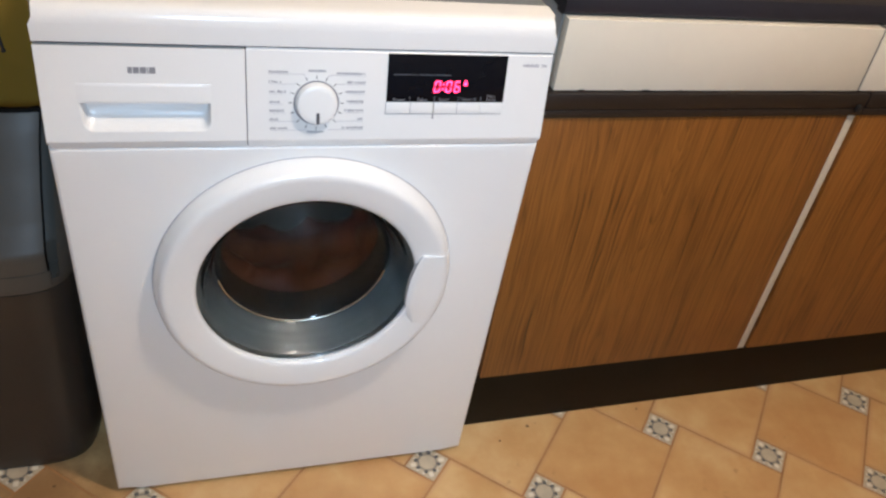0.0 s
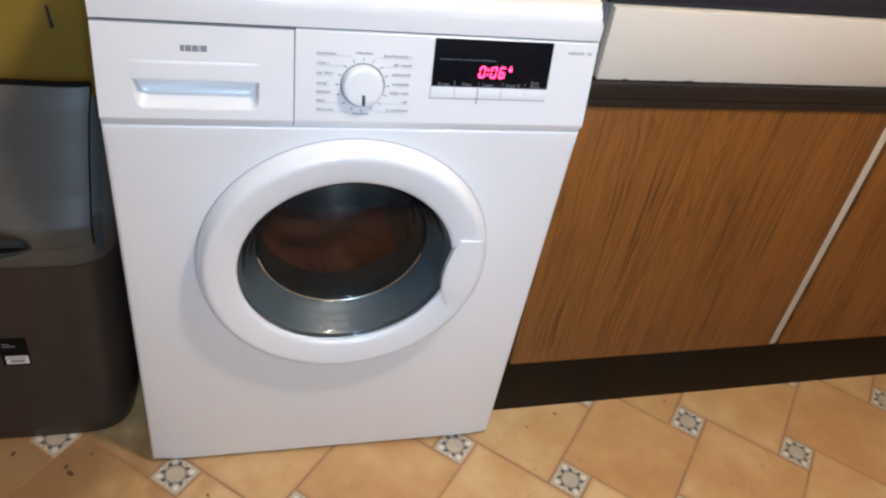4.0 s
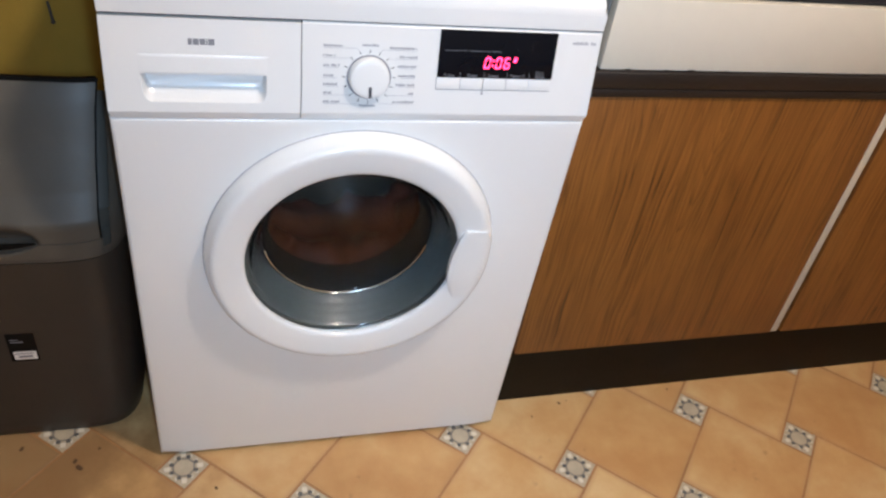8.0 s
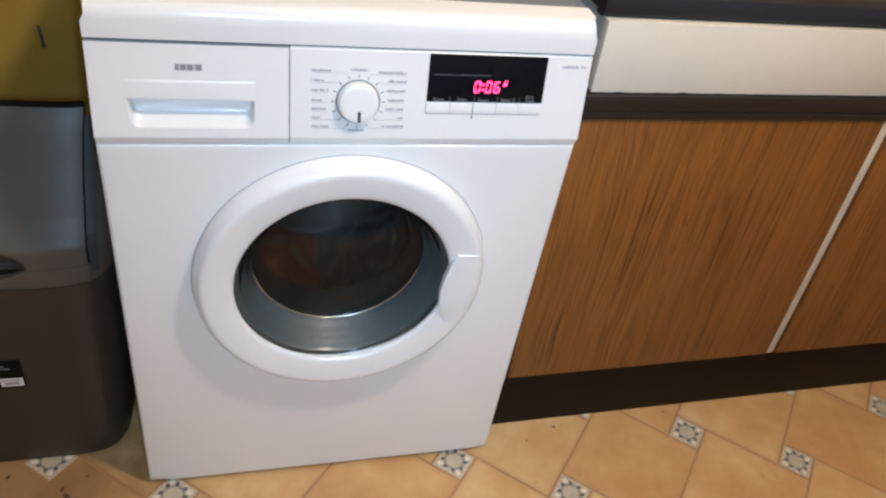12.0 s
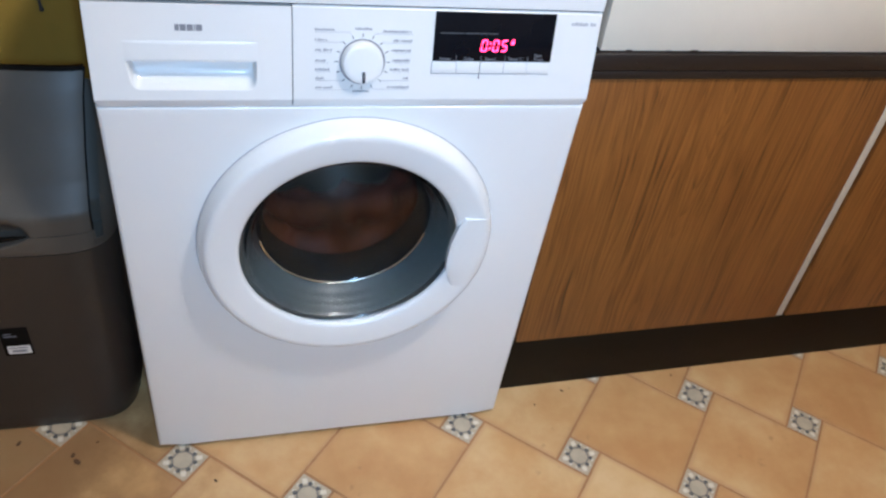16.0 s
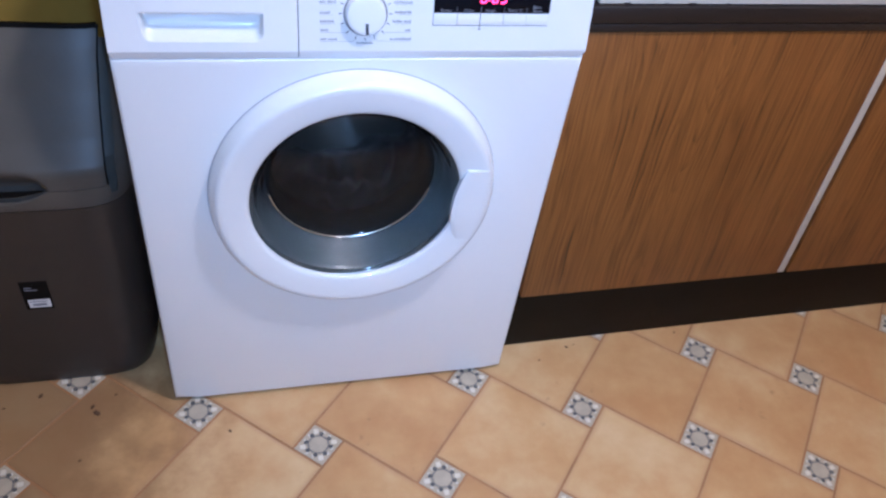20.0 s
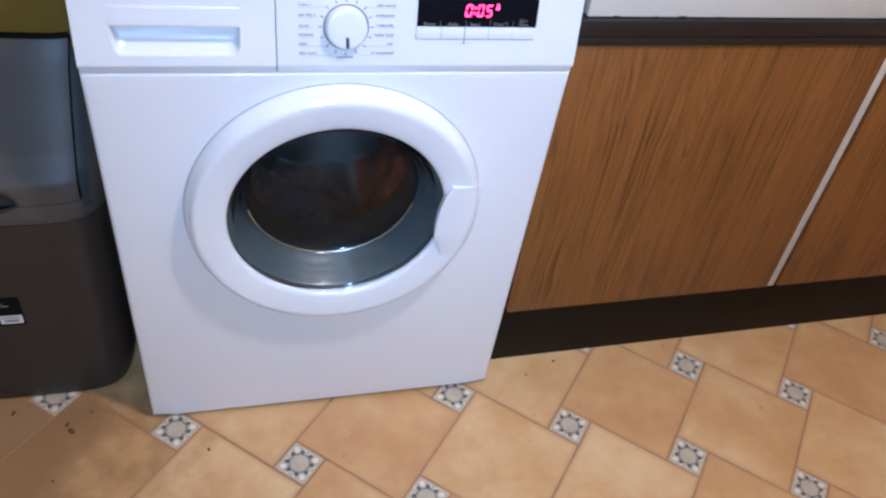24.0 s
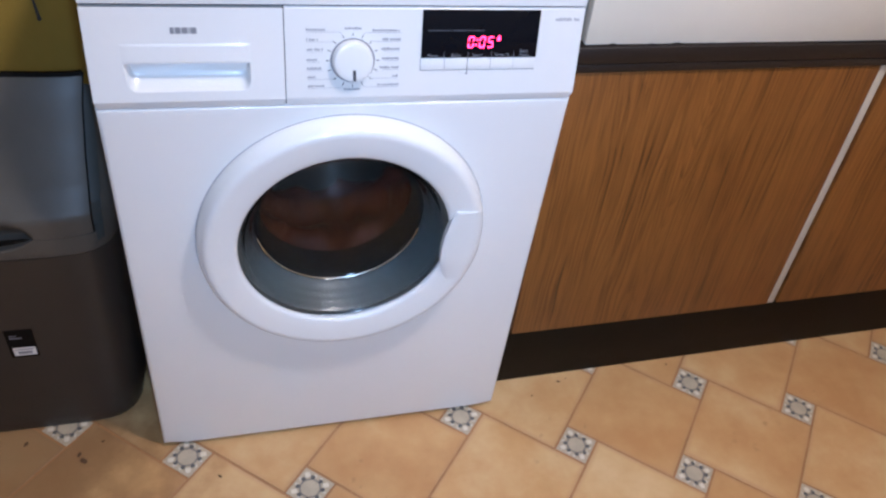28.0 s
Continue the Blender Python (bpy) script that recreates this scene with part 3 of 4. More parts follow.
# the row of buttons
BUTTONS = (0.0854, 0.1165, 0.1465, 0.1772, 0.2078, 0.2376)
for xa, xb in zip(BUTTONS, BUTTONS[1:]):
    part("button", plate(xa + 0.0003, xb - 0.0003, 0.7256, 0.7396, 0.0006, 0.002, 0.0005), PLASTIC, washer)
part("button_rule", plate(BUTTONS[0], BUTTONS[-1], 0.7246, 0.7252, 0.0004, 0.001), PRINT, washer)
for i, x in enumerate(BUTTONS[:-1]):
    part("button_rule", plate(x - 0.0003, x + 0.0003, 0.7253 if i != 2 else 0.7215, 0.7398, 0.0007, 0.001), (PRINT, PALE_PRINT_AND_SHADE, DARK_PRINT, PALE_PRINT_AND_SHADE, FAINT_PRINT)[i], washer)
part("print_line", plate(0.1453, 0.1477, 0.7192, 0.7215, 0.0004, 0.001), PRINT, washer)
for x in (0.1365, 0.1508):
    part("print_line", plate(x, x + 0.006, 0.7209, 0.7213, 0.0004, 0.001), FAINT_PRINT, washer)
part("model_print", word(0.2593, 0.2955 - 0.004, 0.7852, 0.0042, 8), PALE_PRINT_AND_SHADE, washer)

# the dial
KX, KZ = 0.001, 0.7382
dial = part("dial", lathe([(0.0, -0.0112), (0.0, -0.0112), (0.017, -0.0114), (0.0215, -0.0112), (0.0232, -0.0104), (0.024, -0.0085), (0.0252, -0.002), (0.0255, 0.0), (0.0255, 0.004)], 64), PLASTIC, washer, "white round programme dial")
dial.location = (KX, panel_y(KZ), KZ)
dial.rotation_euler = (-math.atan(SLOPE), 0, 0)
part("dial_gap", lathe([(0.0253, -0.0005), (0.0272, -0.0005), (0.0272, 0.001), (0.0253, 0.001)], 64, True), PRINT, dial, "thin grey groove round the dial")
part("pointer", box(-0.0019, 0.0019, -0.0119, -0.01, -0.0222, -0.009, 0.0003), DARK_PRINT, dial).rotation_euler = (0, radians(-2), 0)
for i in range(16):
    a = radians(90 + 22.5 * i)
    c, q = math.cos(a), math.sin(a)
    part("tick", rule([(KX + 0.0288 * c, KZ + 0.0288 * q), (KX + 0.0328 * c, KZ + 0.0328 * q)], 0.0009), DARK_PRINT, washer)
# programme names on both sides, each with its leader to a tick
LEFT = ((-0.0545, -0.0323, 0.7748), (-0.0545, -0.0399, 0.7632), (-0.0544, -0.0343, 0.7516), (-0.0542, -0.0419, 0.7393), (-0.0541, -0.0375, 0.7289), (-0.054, -0.0443, 0.7184), (-0.0539, -0.0333, 0.7075))
RIGHT = ((0.0247, 0.0597, 0.7738), (0.0354, 0.0596, 0.7634), (0.0355, 0.0591, 0.752), (0.0372, 0.0578, 0.7403), (0.0347, 0.0581, 0.7293), (0.0509, 0.058, 0.7187), (0.032, 0.0587, 0.708))
for i, ((la, lb, lz), (ra, rb, rz)) in enumerate(zip(LEFT, RIGHT)):
    part("programme_name", word(la, lb, lz - 0.0011, 0.0027, 20 + i), NAME_PRINT, washer)
    part("programme_name", word(ra, rb, rz - 0.0011, 0.0027, 40 + i), NAME_PRINT, washer)
    a = radians(90 + 22.5 * (i + 1))
    tip = 0.0335 if i not in (0, 6) else 0.034
    tx, tz = tip * math.cos(a), KZ + tip * math.sin(a)
    for side, start, z in ((1, la, lz - 0.0026), (-1, rb, rz - 0.0026)):
        end = KX + side * tx
        bend = end - side * (0.003 if i in (0, 6) else 0.0015)
        part("print_rule", rule([(start, z), (bend, z), (end, tz)] if i in (0, 1, 5, 6) else [(start, z), (bend - side * 0.004, z)], 0.0003), PALE_PRINT_AND_SHADE, washer)
part("programme_name", word(-0.0085, 0.012, 0.7752, 0.0026, 60), NAME_PRINT, washer)
part("programme_name", word(-0.0096, 0.0102, 0.702, 0.0025, 61), NAME_PRINT, washer)

# the door
RING = [(0.166, 0.004), (0.205, 0.001), (0.2057, -0.001), (0.2052, -0.006), (0.2035, -0.013), (0.2012, -0.0195), (0.1985, -0.0245), (0.195, -0.0272), (0.191, -0.028), (0.186, -0.0274), (0.176, -0.0262), (0.167, -0.0247), (0.1585, -0.0229), (0.1545, -0.0217), (0.152, -0.0198), (0.151, -0.0166), (0.152, -0.012), (0.157, -0.006), (0.166, 0.001)]
door = part("door", lathe(RING, 128, True), PLASTIC, washer, "white moulded door ring", 60)
door.location = (0, 0, DOOR_Z)


def bowl():
    """The glass bowl: a tapering wall and a slightly dished end, cut off aslant above by a bowed slope that pushes the washing down."""
    # the flange bends over in a wide arc into the wall
    bend = [radians(28 + 5 * k) for k in range(10)]
    inner = [(0.1512 - 0.025 * (math.sin(e) - math.sin(bend[0])), -0.0155 + 0.025 * (math.cos(bend[0]) - math.cos(e))) for e in bend]
    inner += [(0.136, 0.006), (0.132, 0.0145), (0.1288, 0.024), (0.1264, 0.0335), (0.124, 0.0395), (0.1208, 0.044), (0.1165, 0.047), (0.112, 0.0487)]
    inner += [(0.112 - 0.007 * k, 0.0487 + 0.0045 * (1 - (1 - k / 16) ** 2)) for k in range(1, 16)] + [(0.0, 0.0534)]
    outer = [(r + 0.0045 * min(1, r / 0.02) if r > 0.114 else r, y + 0.0045 * min(1, max(0, (0.135 - r) / 0.02))) for r, y in inner[1:]][::-1]
    bm = lathe(inner + outer, 160, True)
    for v in bm.verts:
        x, y, z = v.co
        low = 0.037 + 0.9 * x * x + 0.09 * x
        limit = 0.05 - 0.5 * (z - low)
        soft = 0.005
        d = (limit - y) / soft
        cut = limit if d < -30 else y if d > 30 else y - soft * math.log1p(math.exp(-d))
        v.co.y = cut if y > -0.004 else y
    return bm


glass = part("door_glass", bowl(), GLASS, door, "clear glass bowl", 60)
glass.visible_shadow = False


def ring_y(r):
    """How far the ring's front stands out at a radius."""
    return np.interp(r, (0.151, 0.1545, 0.167, 0.186, 0.191, 0.195, 0.1985, 0.2012, 0.2035), (-0.019, -0.0217, -0.0247, -0.0274, -0.028, -0.0272, -0.0245, -0.0195, -0.013))


def grip_y(r):
    """The grip lies flat over the hollow of the ring and bends down with its outer edge."""
    return np.interp(r, (0.14, 0.147, 0.185, 0.193, 0.1985, 0.2012, 0.2035), (-0.0262, -0.0282, -0.0294, -0.0288, -0.0256, -0.0206, -0.014))


def handle_plate():
    """The grip of the door: a curved plate over the ring, cut straight across above and running out into the ring below."""
    rows = []
    for i in range(25):
        f = i / 24
        z = 0.0545 - 0.132 * f
        inner = np.interp(f, (0, 0.05, 0.15, 0.35, 0.55, 0.72, 0.8, 0.9, 1.0), (0.1555, 0.1525, 0.1482, 0.143, 0.1408, 0.1412, 0.1435, 0.1475, 0.151))
        sink = max(0, (f - 0.7) / 0.3) ** 1.5
        row = []
        for j in range(13):
            g = j / 12
            x = inner + g * (math.sqrt(0.2036 ** 2 - z * z) - inner)
            r = math.hypot(x, z)
            row.append((x, grip_y(r) * (1 - sink) + (ring_y(max(r, 0.151)) - 0.0002) * sink + (0.002 if j == 0 else 0), z))
        rows.append(row)
    return grid(rows, lambda p: p + Vector((0, 0.009, 0)))


part("door_handle", handle_plate(), PLASTIC, door, "white moulded grip at the door's edge", 50)

# flat grey ring on the front plate, coloured as the door gap's shade
part("door_gap", lathe([(0.203, -0.0005), (0.2068, -0.0005), (0.2068, 0.0006), (0.203, 0.0006)], 128, True), PALE_PRINT_AND_SHADE, washer, "thin grey ring for the shade in the gap round the door").location = (0, 0, DOOR_Z)
# behind the door: seal, drum and the spinning load
SEAL = [(0.174, 0.012), (0.169, 0.008), (0.163, 0.004), (0.157, 0.0), (0.153, -0.001)]
for k in range(13):
    SEAL.append((0.1512 - 0.0152 * k / 12 + (0.0004 if k % 4 == 2 else 0), 0.002 + 0.036 * k / 12))
SEAL += [(0.132, 0.044), (0.1305, 0.056), (0.133, 0.07), (0.15, 0.078), (0.2, 0.08), (0.25, 0.082)]
part("door_seal", lathe(SEAL, 96), RUBBER, washer, "grey rubber door seal", 70).location = (0, 0, DOOR_Z)
# bright arc shaped as the glint at the seal's foot, lower part only
glint_arc = lathe([(0.1305, 0.0475), (0.129, 0.046), (0.1272, 0.0475), (0.129, 0.049)], 96, True)
bmesh.ops.delete(glint_arc, geom=[v for v in glint_arc.verts if v.co.z > -0.03], context="VERTS")
bmesh.ops.holes_fill(glint_arc, edges=[e for e in glint_arc.edges if e.is_boundary])
part("seal_ring", glint_arc, GLINT, washer, "thin bright arc added for the glint along the seal's foot").location = (0, 0, DOOR_Z)
# black throat put in for the shade between seal and load
part("drum_mouth", lathe([(0.131, 0.052), (0.1285, 0.06), (0.126, 0.08), (0.126, 0.112), (0.17, 0.114)], 96), BLACK_AND_SHADE, washer, "black tube added for the shade inside the seal's mouth", 60).location = (0, 0, DOOR_Z)
drum = part("drum", lathe([(0.17, 0.117), (0.225, 0.118), (0.235, 0.124), (0.235, 0.36), (0.225, 0.38), (0.1, 0.385), (0.06, 0.375), (0, 0.372)], 96), STEEL, washer, "steel washing drum", 60)
drum.location = (0, 0, DOOR_Z)


def load(a0, a1, seed):
    """Wet cloth pressed against the drum: a folded crust over a stretch of the turn."""
    n, rows = 60, []
    for k in range(15):
        f = k / 14
        y = 0.122 + 0.23 * f
        row = []
        for i in range(n + 1):
            a = a0 + (a1 - a0) * i / n
            d = 0.075 + 0.03 * noise.noise((a * 3, f * 5, seed)) + 0.012 * noise.noise((a * 11, f * 9, seed + 5)) - 0.04 * (1 - math.sin(min(1, f * 3) * math.pi / 2)) - 0.035 * f * f
            d *= min(1, 8 * i / n + 0.1, 8 * (n - i) / n + 0.1)
            r = 0.232 - max(0.01, d)
            row.append((r * math.cos(a), y, r * math.sin(a)))
        rows.append(row)
    return grid(rows)


part("red_laundry", load(0.0, radians(215), 1.0), RED_CLOTH, drum, "wet red-brown cloth pressed to the drum", 80)
part("navy_laundry", load(radians(213), radians(362), 7.0), NAVY_CLOTH, drum, "wet dark navy cloth pressed to the drum", 80)

# ---- the pedal bin beside the machine ----
bin_thing = thing("waste_bin", "tall dark grey plastic kitchen bin with a flap lid", "bin", (-0.492, 0.218, 0))
BIN_RINGS = [(0.0, 0.153, 0.074), (0.006, 0.157, 0.0705), (0.03, 0.1585, 0.0695), (0.2, 0.165, 0.066), (0.396, 0.172, 0.0615)]
HOOD_RINGS = [(0.398, 0.1735, 0.061), (0.402, 0.176, 0.0602), (0.415, 0.178, 0.06), (0.42, 0.179, 0.06), (0.456, 0.1808, 0.061), (0.464, 0.1812, 0.0632), (0.469, 0.1815, 0.0665), (0.5, 0.183, 0.0855), (0.56, 0.185, 0.117), (0.61, 0.186, 0.141), (0.632, 0.187, 0.154), (0.637, 0.186, 0.158)]
LID_HALF = 0.149  # at the flap's foot


def bin_ring(z, hw, yf, hood=False, n=96):
    """One level of the bin: a bowed, rounded oblong. The hood falls away to the back and is hollow behind its flap."""
    yb = 0.36
    cy, hd = (yf + yb) / 2, (yb - yf) / 2
    out = []
    for i in range(n):
        a = 2 * math.pi * i / n
        c, q = math.cos(a), math.sin(a)
        x = hw * math.copysign(abs(c) ** 0.32, c)
        y = cy + hd * math.copysign(abs(q) ** 0.5, q)
        if hood and z > 0.417 and q < 0 and abs(c) < 0.62:
            y += 0.035
        drop = 0.95 * max(0, min(1, (z - 0.45) / 0.12)) * (y - yf) if hood else 0
        out.append((x, y - 0.21, z - drop))
    return out


def bin_front(x, z, rings, proud=0.0):
    """The point of the bin's front at that x (from its middle) and height."""
    for (z0, w0, y0), (z1, w1, y1) in zip(rings, rings[1:]):
        if z <= z1:
            break
    f = max(0, min(1, (z - z0) / (z1 - z0)))
    hw, yf = w0 + f * (w1 - w0), y0 + f * (y1 - y0)
    c = min(1, abs(x) / hw) ** (1 / 0.32)
    q = math.sqrt(max(0, 1 - c * c)) ** 0.5
    cy, hd = (yf + 0.36) / 2, (0.36 - yf) / 2
    return Vector((x, cy - hd * q - 0.21 - proud, z))


def loft(rings, cap_low=False, cap_top=False):
    bm = bmesh.new()
    loops = [[bm.verts.new(p) for p in ring] for ring in rings]
    for r, q in zip(loops, loops[1:]):
        for i in range(len(r)):
            j = (i + 1) % len(r)
            bm.faces.new((r[i], r[j], q[j], q[i]))
    if cap_low:
        bm.faces.new(loops[0])
    if cap_top:
        bm.faces.new(loops[-1])
    return bm


GRIP_X, GRIP_Z = 0.011, 0.433


def lid_half(z):
    """Half the flap's width at a height."""
    return np.interp(z, (0.43, 0.48, 0.54, 0.6, 0.64), (0.1445, 0.145, 0.147, 0.151, 0.156))


def lid_point(u, z):
    """The flap's surface, scooped out above the finger grip; its top edge bows down towards its ends."""
    p = bin_front(u, z - 0.003 * (u / LID_HALF) ** 2 * max(0, (z - 0.5) / 0.12), HOOD_RINGS, 0.0015)
    g = (u - GRIP_X) / 0.056
    top = 0.038 * math.sqrt(max(0, 1 - g * g))
    if top > 0 and z - GRIP_Z < top:
        f = 1 - max(0, z - GRIP_Z) / top
        p.y += 0.017 * f * f * (3 - 2 * f) * min(1, (1 - g * g) * 2.5)
    return p


part("bin_body", loft([bin_ring(*r) for r in BIN_RINGS], True, True), BIN, bin_thing, "dark brown-grey tapering body", 40)
hood = part("bin_hood", loft([bin_ring(*r, hood=True) for r in HOOD_RINGS], True, True), BIN_LID, bin_thing, "grey upper rim", 40)
edge = LID_HALF - 0.002
heights = [GRIP_Z + (0.637 - GRIP_Z) * k / 60 for k in range(61)]
flap_rows = [[lid_point(lid_half(z) * (i / 45 - 1), z) for i in range(91)] for z in heights]
flap = part("flap_lid", grid(flap_rows, lambda p: p + Vector((0, 0.005, 0))), BIN_LID, bin_thing, "grey sloping flap lid with a scooped finger grip", 50)
rows = [[lid_point(lid_half(0.6355) * (i / 12 - 1), 0.6355) + Vector((0, d, e)) for i in range(25)] for d, e in ((-0.0008, -0.0015), (0.0006, 0.0045))]
part("lid_seam", grid(rows, lambda p: p + Vector((0, 0.006, 0))), BLACK_AND_SHADE, hood)
for side in (-1, 1):
    rows = [[bin_front(side * (lid_half(z) + d), z - 0.003 * max(0, (z - 0.5) / 0.12), HOOD_RINGS, 0.0012) for d in (0.0, 0.0022)] for z in heights]
    part("lid_slit", grid(rows, lambda p: p + Vector((0, 0.003, 0))), BLACK_AND_SHADE, hood)
rows = [[bin_front(GRIP_X + 0.052 * g, GRIP_Z + 0.001 - k * 0.003 * (1 - g * g), HOOD_RINGS, 0.0016) for g in (i / 12 - 1 for i in range(25))] for k in range(4)]
part("grip_slot", grid(rows, lambda p: p + Vector((0, 0.003, 0))), BLACK_AND_SHADE, hood)
# under the flap: the rim below it, with the pocket of the grip hollowed into it
sill_rows = []
for k in range(15):
    row = []
    for i in range(91):
        u = -edge + 2 * edge * i / 90
        z = 0.405 + (GRIP_Z - 0.0015 - 0.405) * k / 14
        p = bin_front(u, z, HOOD_RINGS, 0.001)
        g = (u - GRIP_X) / 0.054
        low = 0.019 * max(0, 1 - g * g)
        if GRIP_Z - z < low:
            p.y += 0.034 * math.sqrt(1 - (GRIP_Z - z) / low)
        row.append(p)
    sill_rows.append(row)
part("grip_sill", grid(sill_rows, lambda p: p + Vector((0, 0.004, 0))), BIN_LID, hood, "", 60)
label_rows = [[bin_front(-0.013 + 0.04 * i / 4, 0.192 + 0.062 * k / 6, BIN_RINGS, 0.0008) for i in range(5)] for k in range(7)]
sticker = part("sticker", grid(label_rows, lambda p: p + Vector((0, 0.0006, 0))), BLACK_AND_SHADE, bin_thing, "small black sticker with a white field")
rows = [[bin_front(-0.008 + 0.032 * i / 4, 0.196 + 0.018 * k / 4, BIN_RINGS, 0.0012) for i in range(5)] for k in range(5)]
part("sticker_field", grid(rows, lambda p: p + Vector((0, 0.0003, 0))), STICKER, sticker)
for x0, z0, w, h in ((-0.002, 0.2, 0.02, 0.005), (-0.006, 0.2085, 0.026, 0.002), (-0.008, 0.235, 0.018, 0.002), (-0.008, 0.2405, 0.011, 0.0015)):
    rows = [[bin_front(x0 + w * i / 4, z0 + h * k / 2, BIN_RINGS, 0.0015) for i in range(5)] for k in range(3)]
    part("print_line", grid(rows, lambda p: p + Vector((0, 0.0003, 0))), PRINT, sticker)

# ---- the kitchen units: the run turns one degree and its fronts lean back a little ----
LEAN = 0.0472


def front_y(x, z):
    return 0.0298 + 0.0157 * (x - 0.335) + LEAN * (z - 0.19)


def front_box(x0, x1, z0, z1, proud, back, bevel=0.0):
    """A board on the units' front, from proud of it to back behind it."""
    b = box(x0, x1, -proud, back, z0, z1, bevel)
    for v in b.verts:
        v.co.y += front_y(v.co.x, v.co.z)
    return b


def unit(x0, x1, label):
    u = thing("base_unit", label, "cabinet", ((x0 + x1) / 2, 0.3, 0), "base units of the kitchen run")
    shift = Matrix.Translation((-(x0 + x1) / 2, -0.3, 0))

    def add(name, b, m, text=""):
        bmesh.ops.transform(b, matrix=shift, verts=b.verts)
        return part(name, b, m, u, text)

    add("carcass", box(max(x0, 0.335), x1, 0.085, 0.585, 0.15, 0.832), SIDE, "grey board carcass")
    add("door", front_box(x0 + 0.002, x1 - 0.0215, 0.172, 0.686, 0.0, 0.018, 0.0015), WOOD, "teak-patterned laminate door")
    add("edging", front_box(x1 - 0.0195, x1 - 0.0045, 0.172, 0.686, -0.002, 0.018, 0.0015), EDGE, "pale beige edging strip")
    add("rail", front_box(x0 + 0.001, x1 - 0.001, 0.7005, 0.7265, 0.005, 0.02, 0.004), RAIL, "dark stained finger rail")
    add("finger_groove", front_box(x0 + 0.001, x1 - 0.001, 0.6875, 0.7, 0.0035, 0.018, 0.0015), RAIL, "darker groove under the rail")
    catch = add("catch", front_box(x1 - 0.019, x1 - 0.01, 0.694, 0.708, 0.0085, 0.002, 0.003), BLACK, "small glossy black catch")
    for k, w in enumerate((0.009, 0.006, 0.012, 0.005)):
        c = x0 + 0.055 + 0.05 * k + 0.012 * (k % 2)
        add("edge_chip", front_box(c, c + w, 0.7282, 0.7302 - 0.0006 * (k % 2), 0.0006, 0.004), RAIL)
    add("drawer_front", front_box(max(x0 - 0.0235, 0.333), x1 - 0.0275, 0.7285, 0.829, 0.0, 0.018, 0.0006), CREAM, "cream laminate drawer front")
    add("drawer_gap", front_box(x1 - 0.03, x1 - 0.021, 0.7285, 0.829, -0.002, 0.016), GAP, "dark gap between the drawers")
    return u


unit(0.316, 0.884, "teak laminate base unit with a cream drawer and dark rail")
unit(0.884, 1.446, "teak laminate base unit with a cream drawer and dark rail")
unit(1.446, 2.0, "teak laminate base unit with a cream drawer and dark rail")
plinth = box(0.302, 2.0, 0.0, 0.018, 0.0, 0.172, 0.001)
for v in plinth.verts:
    v.co.y += 0.0604 + 0.0157 * (v.co.x - 0.338)
structure("plinth", plinth, PLINTH, "black-brown plinth board under the kitchen units", "plinth")
top = extruded([(0.02, 0.8288), (0.011, 0.8296), (0.006, 0.834), (0.005, 0.846), (0.011, 0.858), (0.024, 0.8634), (0.0285, 0.8634), (0.0285, 0.8288)], 0.328, 2.0)
for v in top.verts:
    v.co.y += 0.064 + 0.0157 * (v.co.x - 0.335)
counter = thing("worktop", "dark navy-brown laminate worktop with a rounded front edge", "worktop")
part("front_edge", top, EDGING, counter, "dark brown rounded front edge")
board = box(0.328, 2.0, 0.086, 0.6, 0.8345, 0.863)
for v in board.verts:
    v.co.y += 0.007 + 0.0157 * (v.co.x - 0.335) if v.co.y < 0.5 else 0
part("top_board", board, COUNTER, counter, "dark navy laminate board")

# ---- the floor: large tan tiles and small patterned inserts in a pinwheel ----
structure("floor", box(-1.8, 2.7, -2.5, 0.7, -0.1, -0.0012), GROUT, "tan pinwheel-patterned floor with small patterned inserts", "floor")
ORIGIN, STEP, SMALL = Vector((0.2337, -0.0128, 0)), (0.1995, -0.096), 0.063
BIG = math.sqrt(STEP[0] ** 2 + STEP[1] ** 2 - SMALL ** 2)
TURN = math.atan2(STEP[1], STEP[0]) - math.atan2(SMALL, BIG)
floor = bpy.data.objects["floor"]


def slab(side):
    """A thin tile with a rounded rim, centred on its own origin."""
    b = bmesh.new()
    h, t = side / 2 - 0.0022, 0.0012
    loops = [[(-k, -k, z), (k, -k, z), (k, k, z), (-k, k, z)] for k, z in ((h, -t), (h, -0.0003), (h - 0.0006, 0.0))]
    vs = [[b.verts.new(p) for p in loop] for loop in loops]
    for r, q in zip(vs, vs[1:]):
        for i in range(4):
            b.faces.new((r[i], r[(i + 1) % 4], q[(i + 1) % 4], q[i]))
    b.faces.new(vs[-1])
    return b


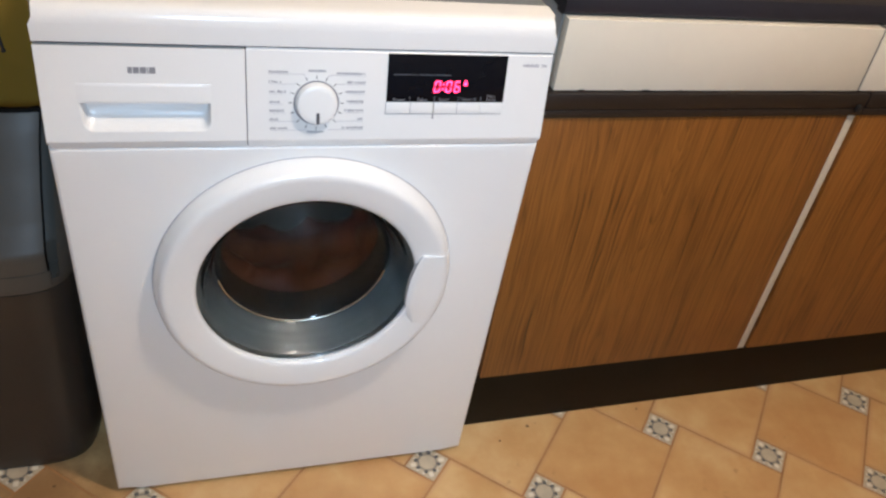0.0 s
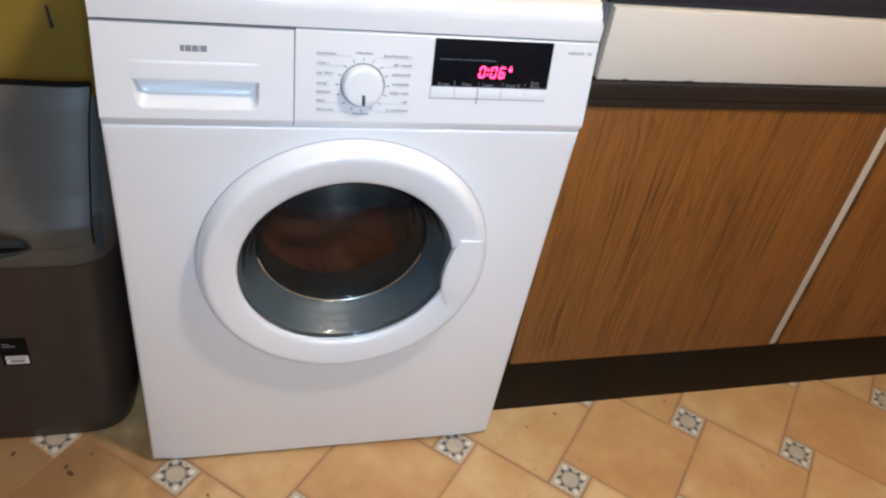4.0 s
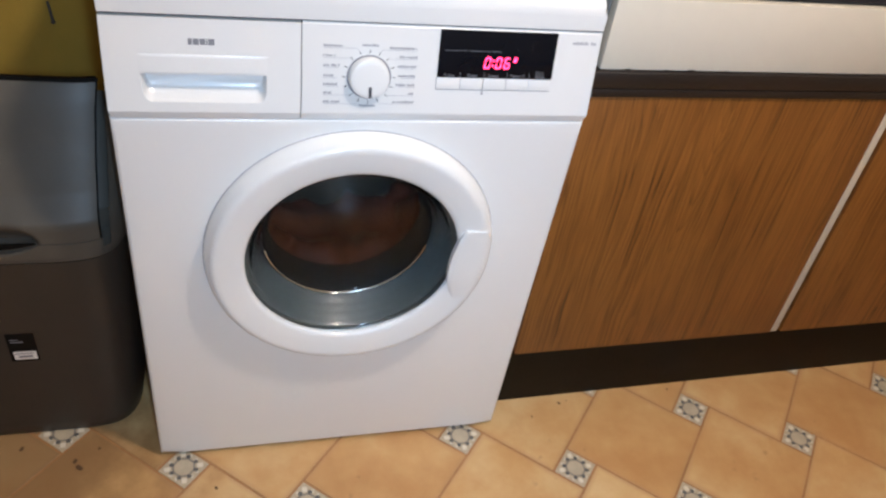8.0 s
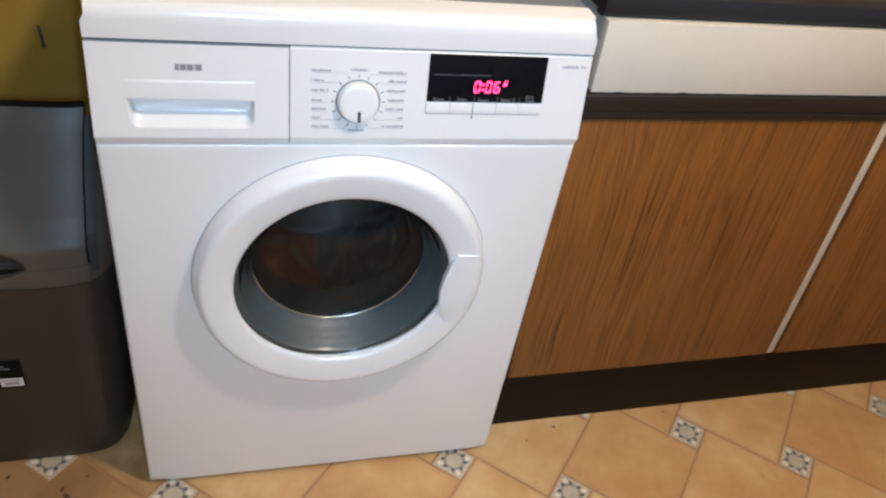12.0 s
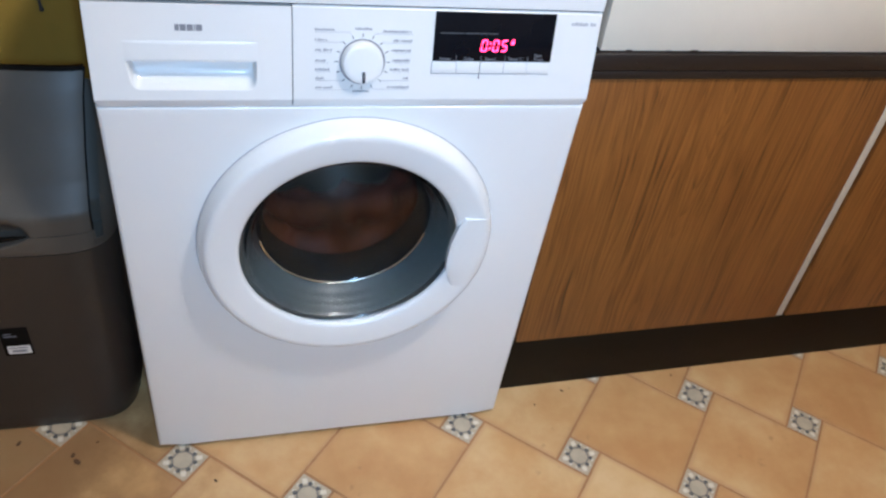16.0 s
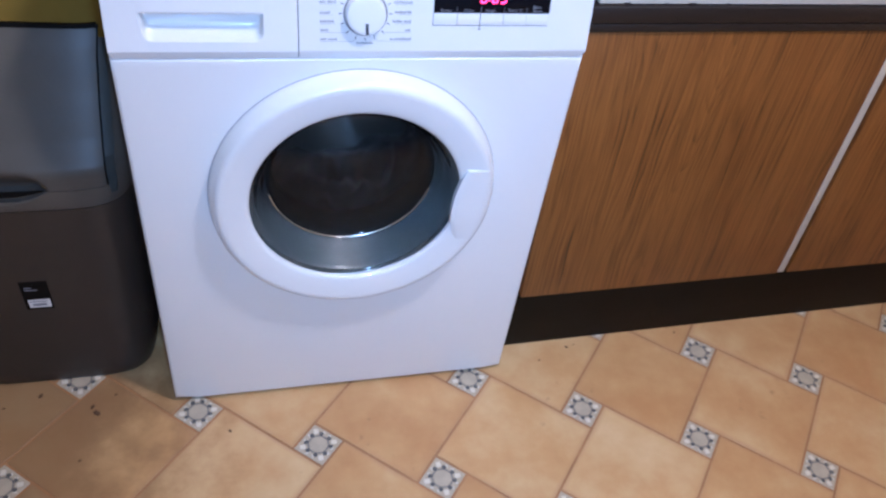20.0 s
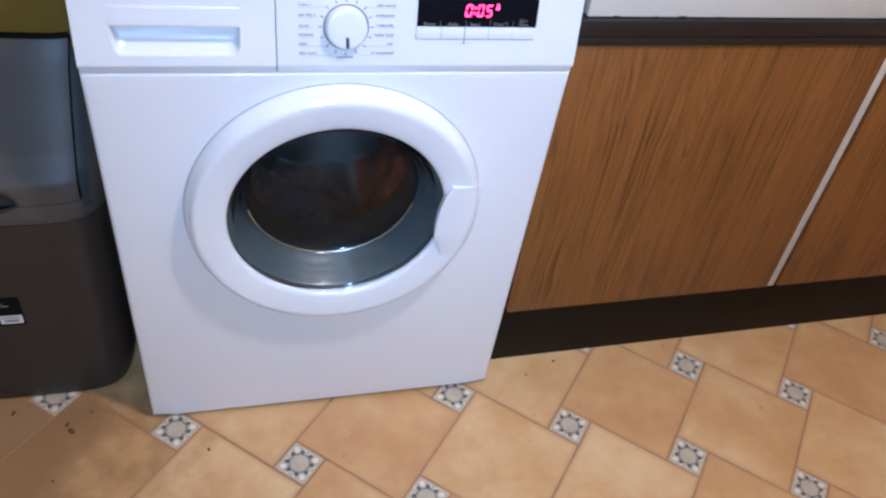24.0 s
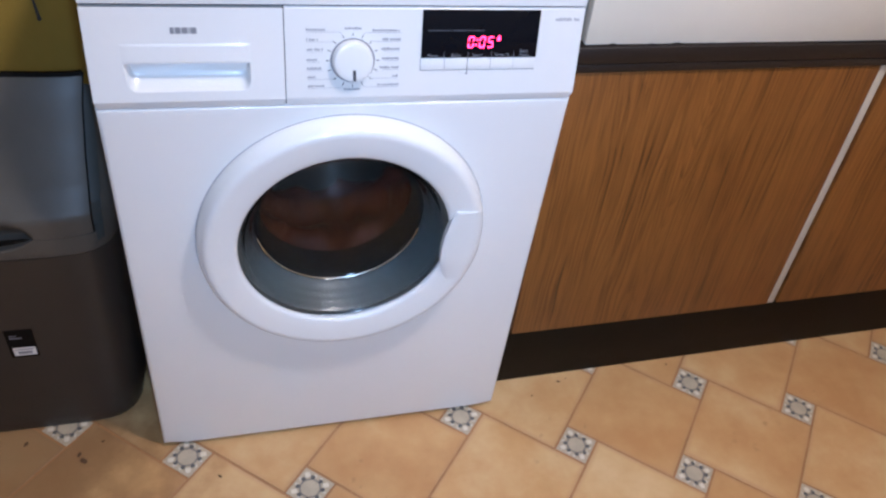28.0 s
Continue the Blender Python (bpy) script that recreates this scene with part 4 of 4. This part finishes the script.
def insert_mesh():
    """The patterned insert: pale corners, a grey ring of eight dark wedges and a stone middle."""
    b = slab(SMALL)

    def flat(points, z, material):
        f = b.faces.new([b.verts.new((x, y, z)) for x, y in points])
        f.material_index = material

    for k in range(8):
        a = math.pi / 4 * k
        flat([(r * math.cos(a + d), r * math.sin(a + d)) for r, d in ((0.0165, -0.39), (0.0205, -0.39), (0.0205, 0.39), (0.0165, 0.39))], 0.0003, 2)
        if k % 2:
            flat([(r * math.cos(a + d), r * math.sin(a + d)) for r, d in ((0.0225, -0.2), (0.032, -0.12), (0.032, 0.12), (0.0225, 0.2))], 0.0003, 1)
        else:
            flat([(r * math.cos(a + d), r * math.sin(a + d)) for r, d in ((0.0225, -0.42), (0.0285, -0.25), (0.0225, -0.1))], 0.0004, 1)
            flat([(r * math.cos(a + d), r * math.sin(a + d)) for r, d in ((0.0225, 0.42), (0.0285, 0.25), (0.0225, 0.1))], 0.0004, 1)
        a += math.pi / 8
        flat([(r * math.cos(a + d), r * math.sin(a + d)) for r, d in ((0.0168, -0.1), (0.0235, -0.2), (0.0255, 0.0), (0.0235, 0.2), (0.0168, 0.1))], 0.0005, 3)
    return b


def crumbs():
    """Specks of dirt on the floor by the bin and the plinth."""
    bm = bmesh.new()
    spots = [(0.47, 0.045), (-0.523, 0.048), (-0.208, -0.068), (-0.578, 0.029), (-0.436, 0.013), (-0.428, -0.001), (-0.446, -0.092), (0.386, 0.014), (0.452, 0.04), (-0.4, 0.035), (0.7, 0.05)]
    for i, (x, y) in enumerate(spots):
        r = (0.0013 + 0.0009 * (i % 3)) * (1.9 if x < -0.39 else 1)
        bmesh.ops.create_icosphere(bm, subdivisions=1, radius=r, matrix=Matrix.Translation((x, y, r * 0.3)) @ Matrix.Rotation(i * 1.1, 4, "Z") @ Matrix.Diagonal((1.4, 0.8, 0.35, 1)))
    return bm


tagged(new("crumbs", finish(crumbs(), "crumbs", shader("dirt", (0.1, 0.05, 0.02), 0.8))), "dark specks of dirt lying on the floor", "dirt", kind="stuff")
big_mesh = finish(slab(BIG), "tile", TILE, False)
small_mesh = finish(insert_mesh(), "insert_tile", [INSERT, INSERT_WHITE, INSERT_GREY, INSERT_DARK], False)
half = Matrix.Rotation(TURN, 2)
offset = half @ Vector((-(BIG + SMALL) / 2, (BIG - SMALL) / 2))
for m in range(-20, 21):
    for n in range(-20, 21):
        c = ORIGIN.to_2d() + Vector((m * STEP[0] - n * STEP[1], m * STEP[1] + n * STEP[0]))
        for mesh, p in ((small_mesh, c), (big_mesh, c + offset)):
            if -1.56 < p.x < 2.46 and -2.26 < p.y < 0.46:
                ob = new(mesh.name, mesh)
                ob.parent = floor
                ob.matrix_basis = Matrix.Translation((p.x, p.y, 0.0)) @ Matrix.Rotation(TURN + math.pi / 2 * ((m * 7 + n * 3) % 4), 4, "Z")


# ---- what moves: the spinning drum and the display's minute ----
def motions():
    slips = [(0, 0), (1, 0), (2, 0), (3, 0.25), (6, 0.4), (7, 0.15), (8, 0), (10, 0), (11, 0.25), (12, 0.4), (15, 0.25), (16, 0), (17, 0), (18, -0.25), (19, -0.4), (20, -0.5), (21, -0.5), (24, -0.25), (25, 0), (26, 0.4), (27, 0.3), (28, 0)]
    times = [k / FPS for k in range(28 * FPS + 1)]
    late = np.interp(times, [t for t, _ in slips], [p for _, p in slips])
    walk(drum, [(t, pose(0, 0, DOOR_Z, 0, 360 * (4 * t + p) + 160, 0)) for t, p in zip(times, late)])
    blink = [(n + d, pose(0, y, 0)) for n in range(28) for d, y in ((0.0, 0), (0.2, 0), (0.2333, 0.003), (0.6, 0.003), (0.6333, 0))] + [(28, pose(0, 0, 0))]
    for dot in colon:
        walk(dot, blink)
    walk(last_digit["e"], [(0, pose(0, 0, 0)), (13.4, pose(0, 0, 0)), (13.4333, pose(0, 0.003, 0)), (28, pose(0, 0.003, 0))])


motions()
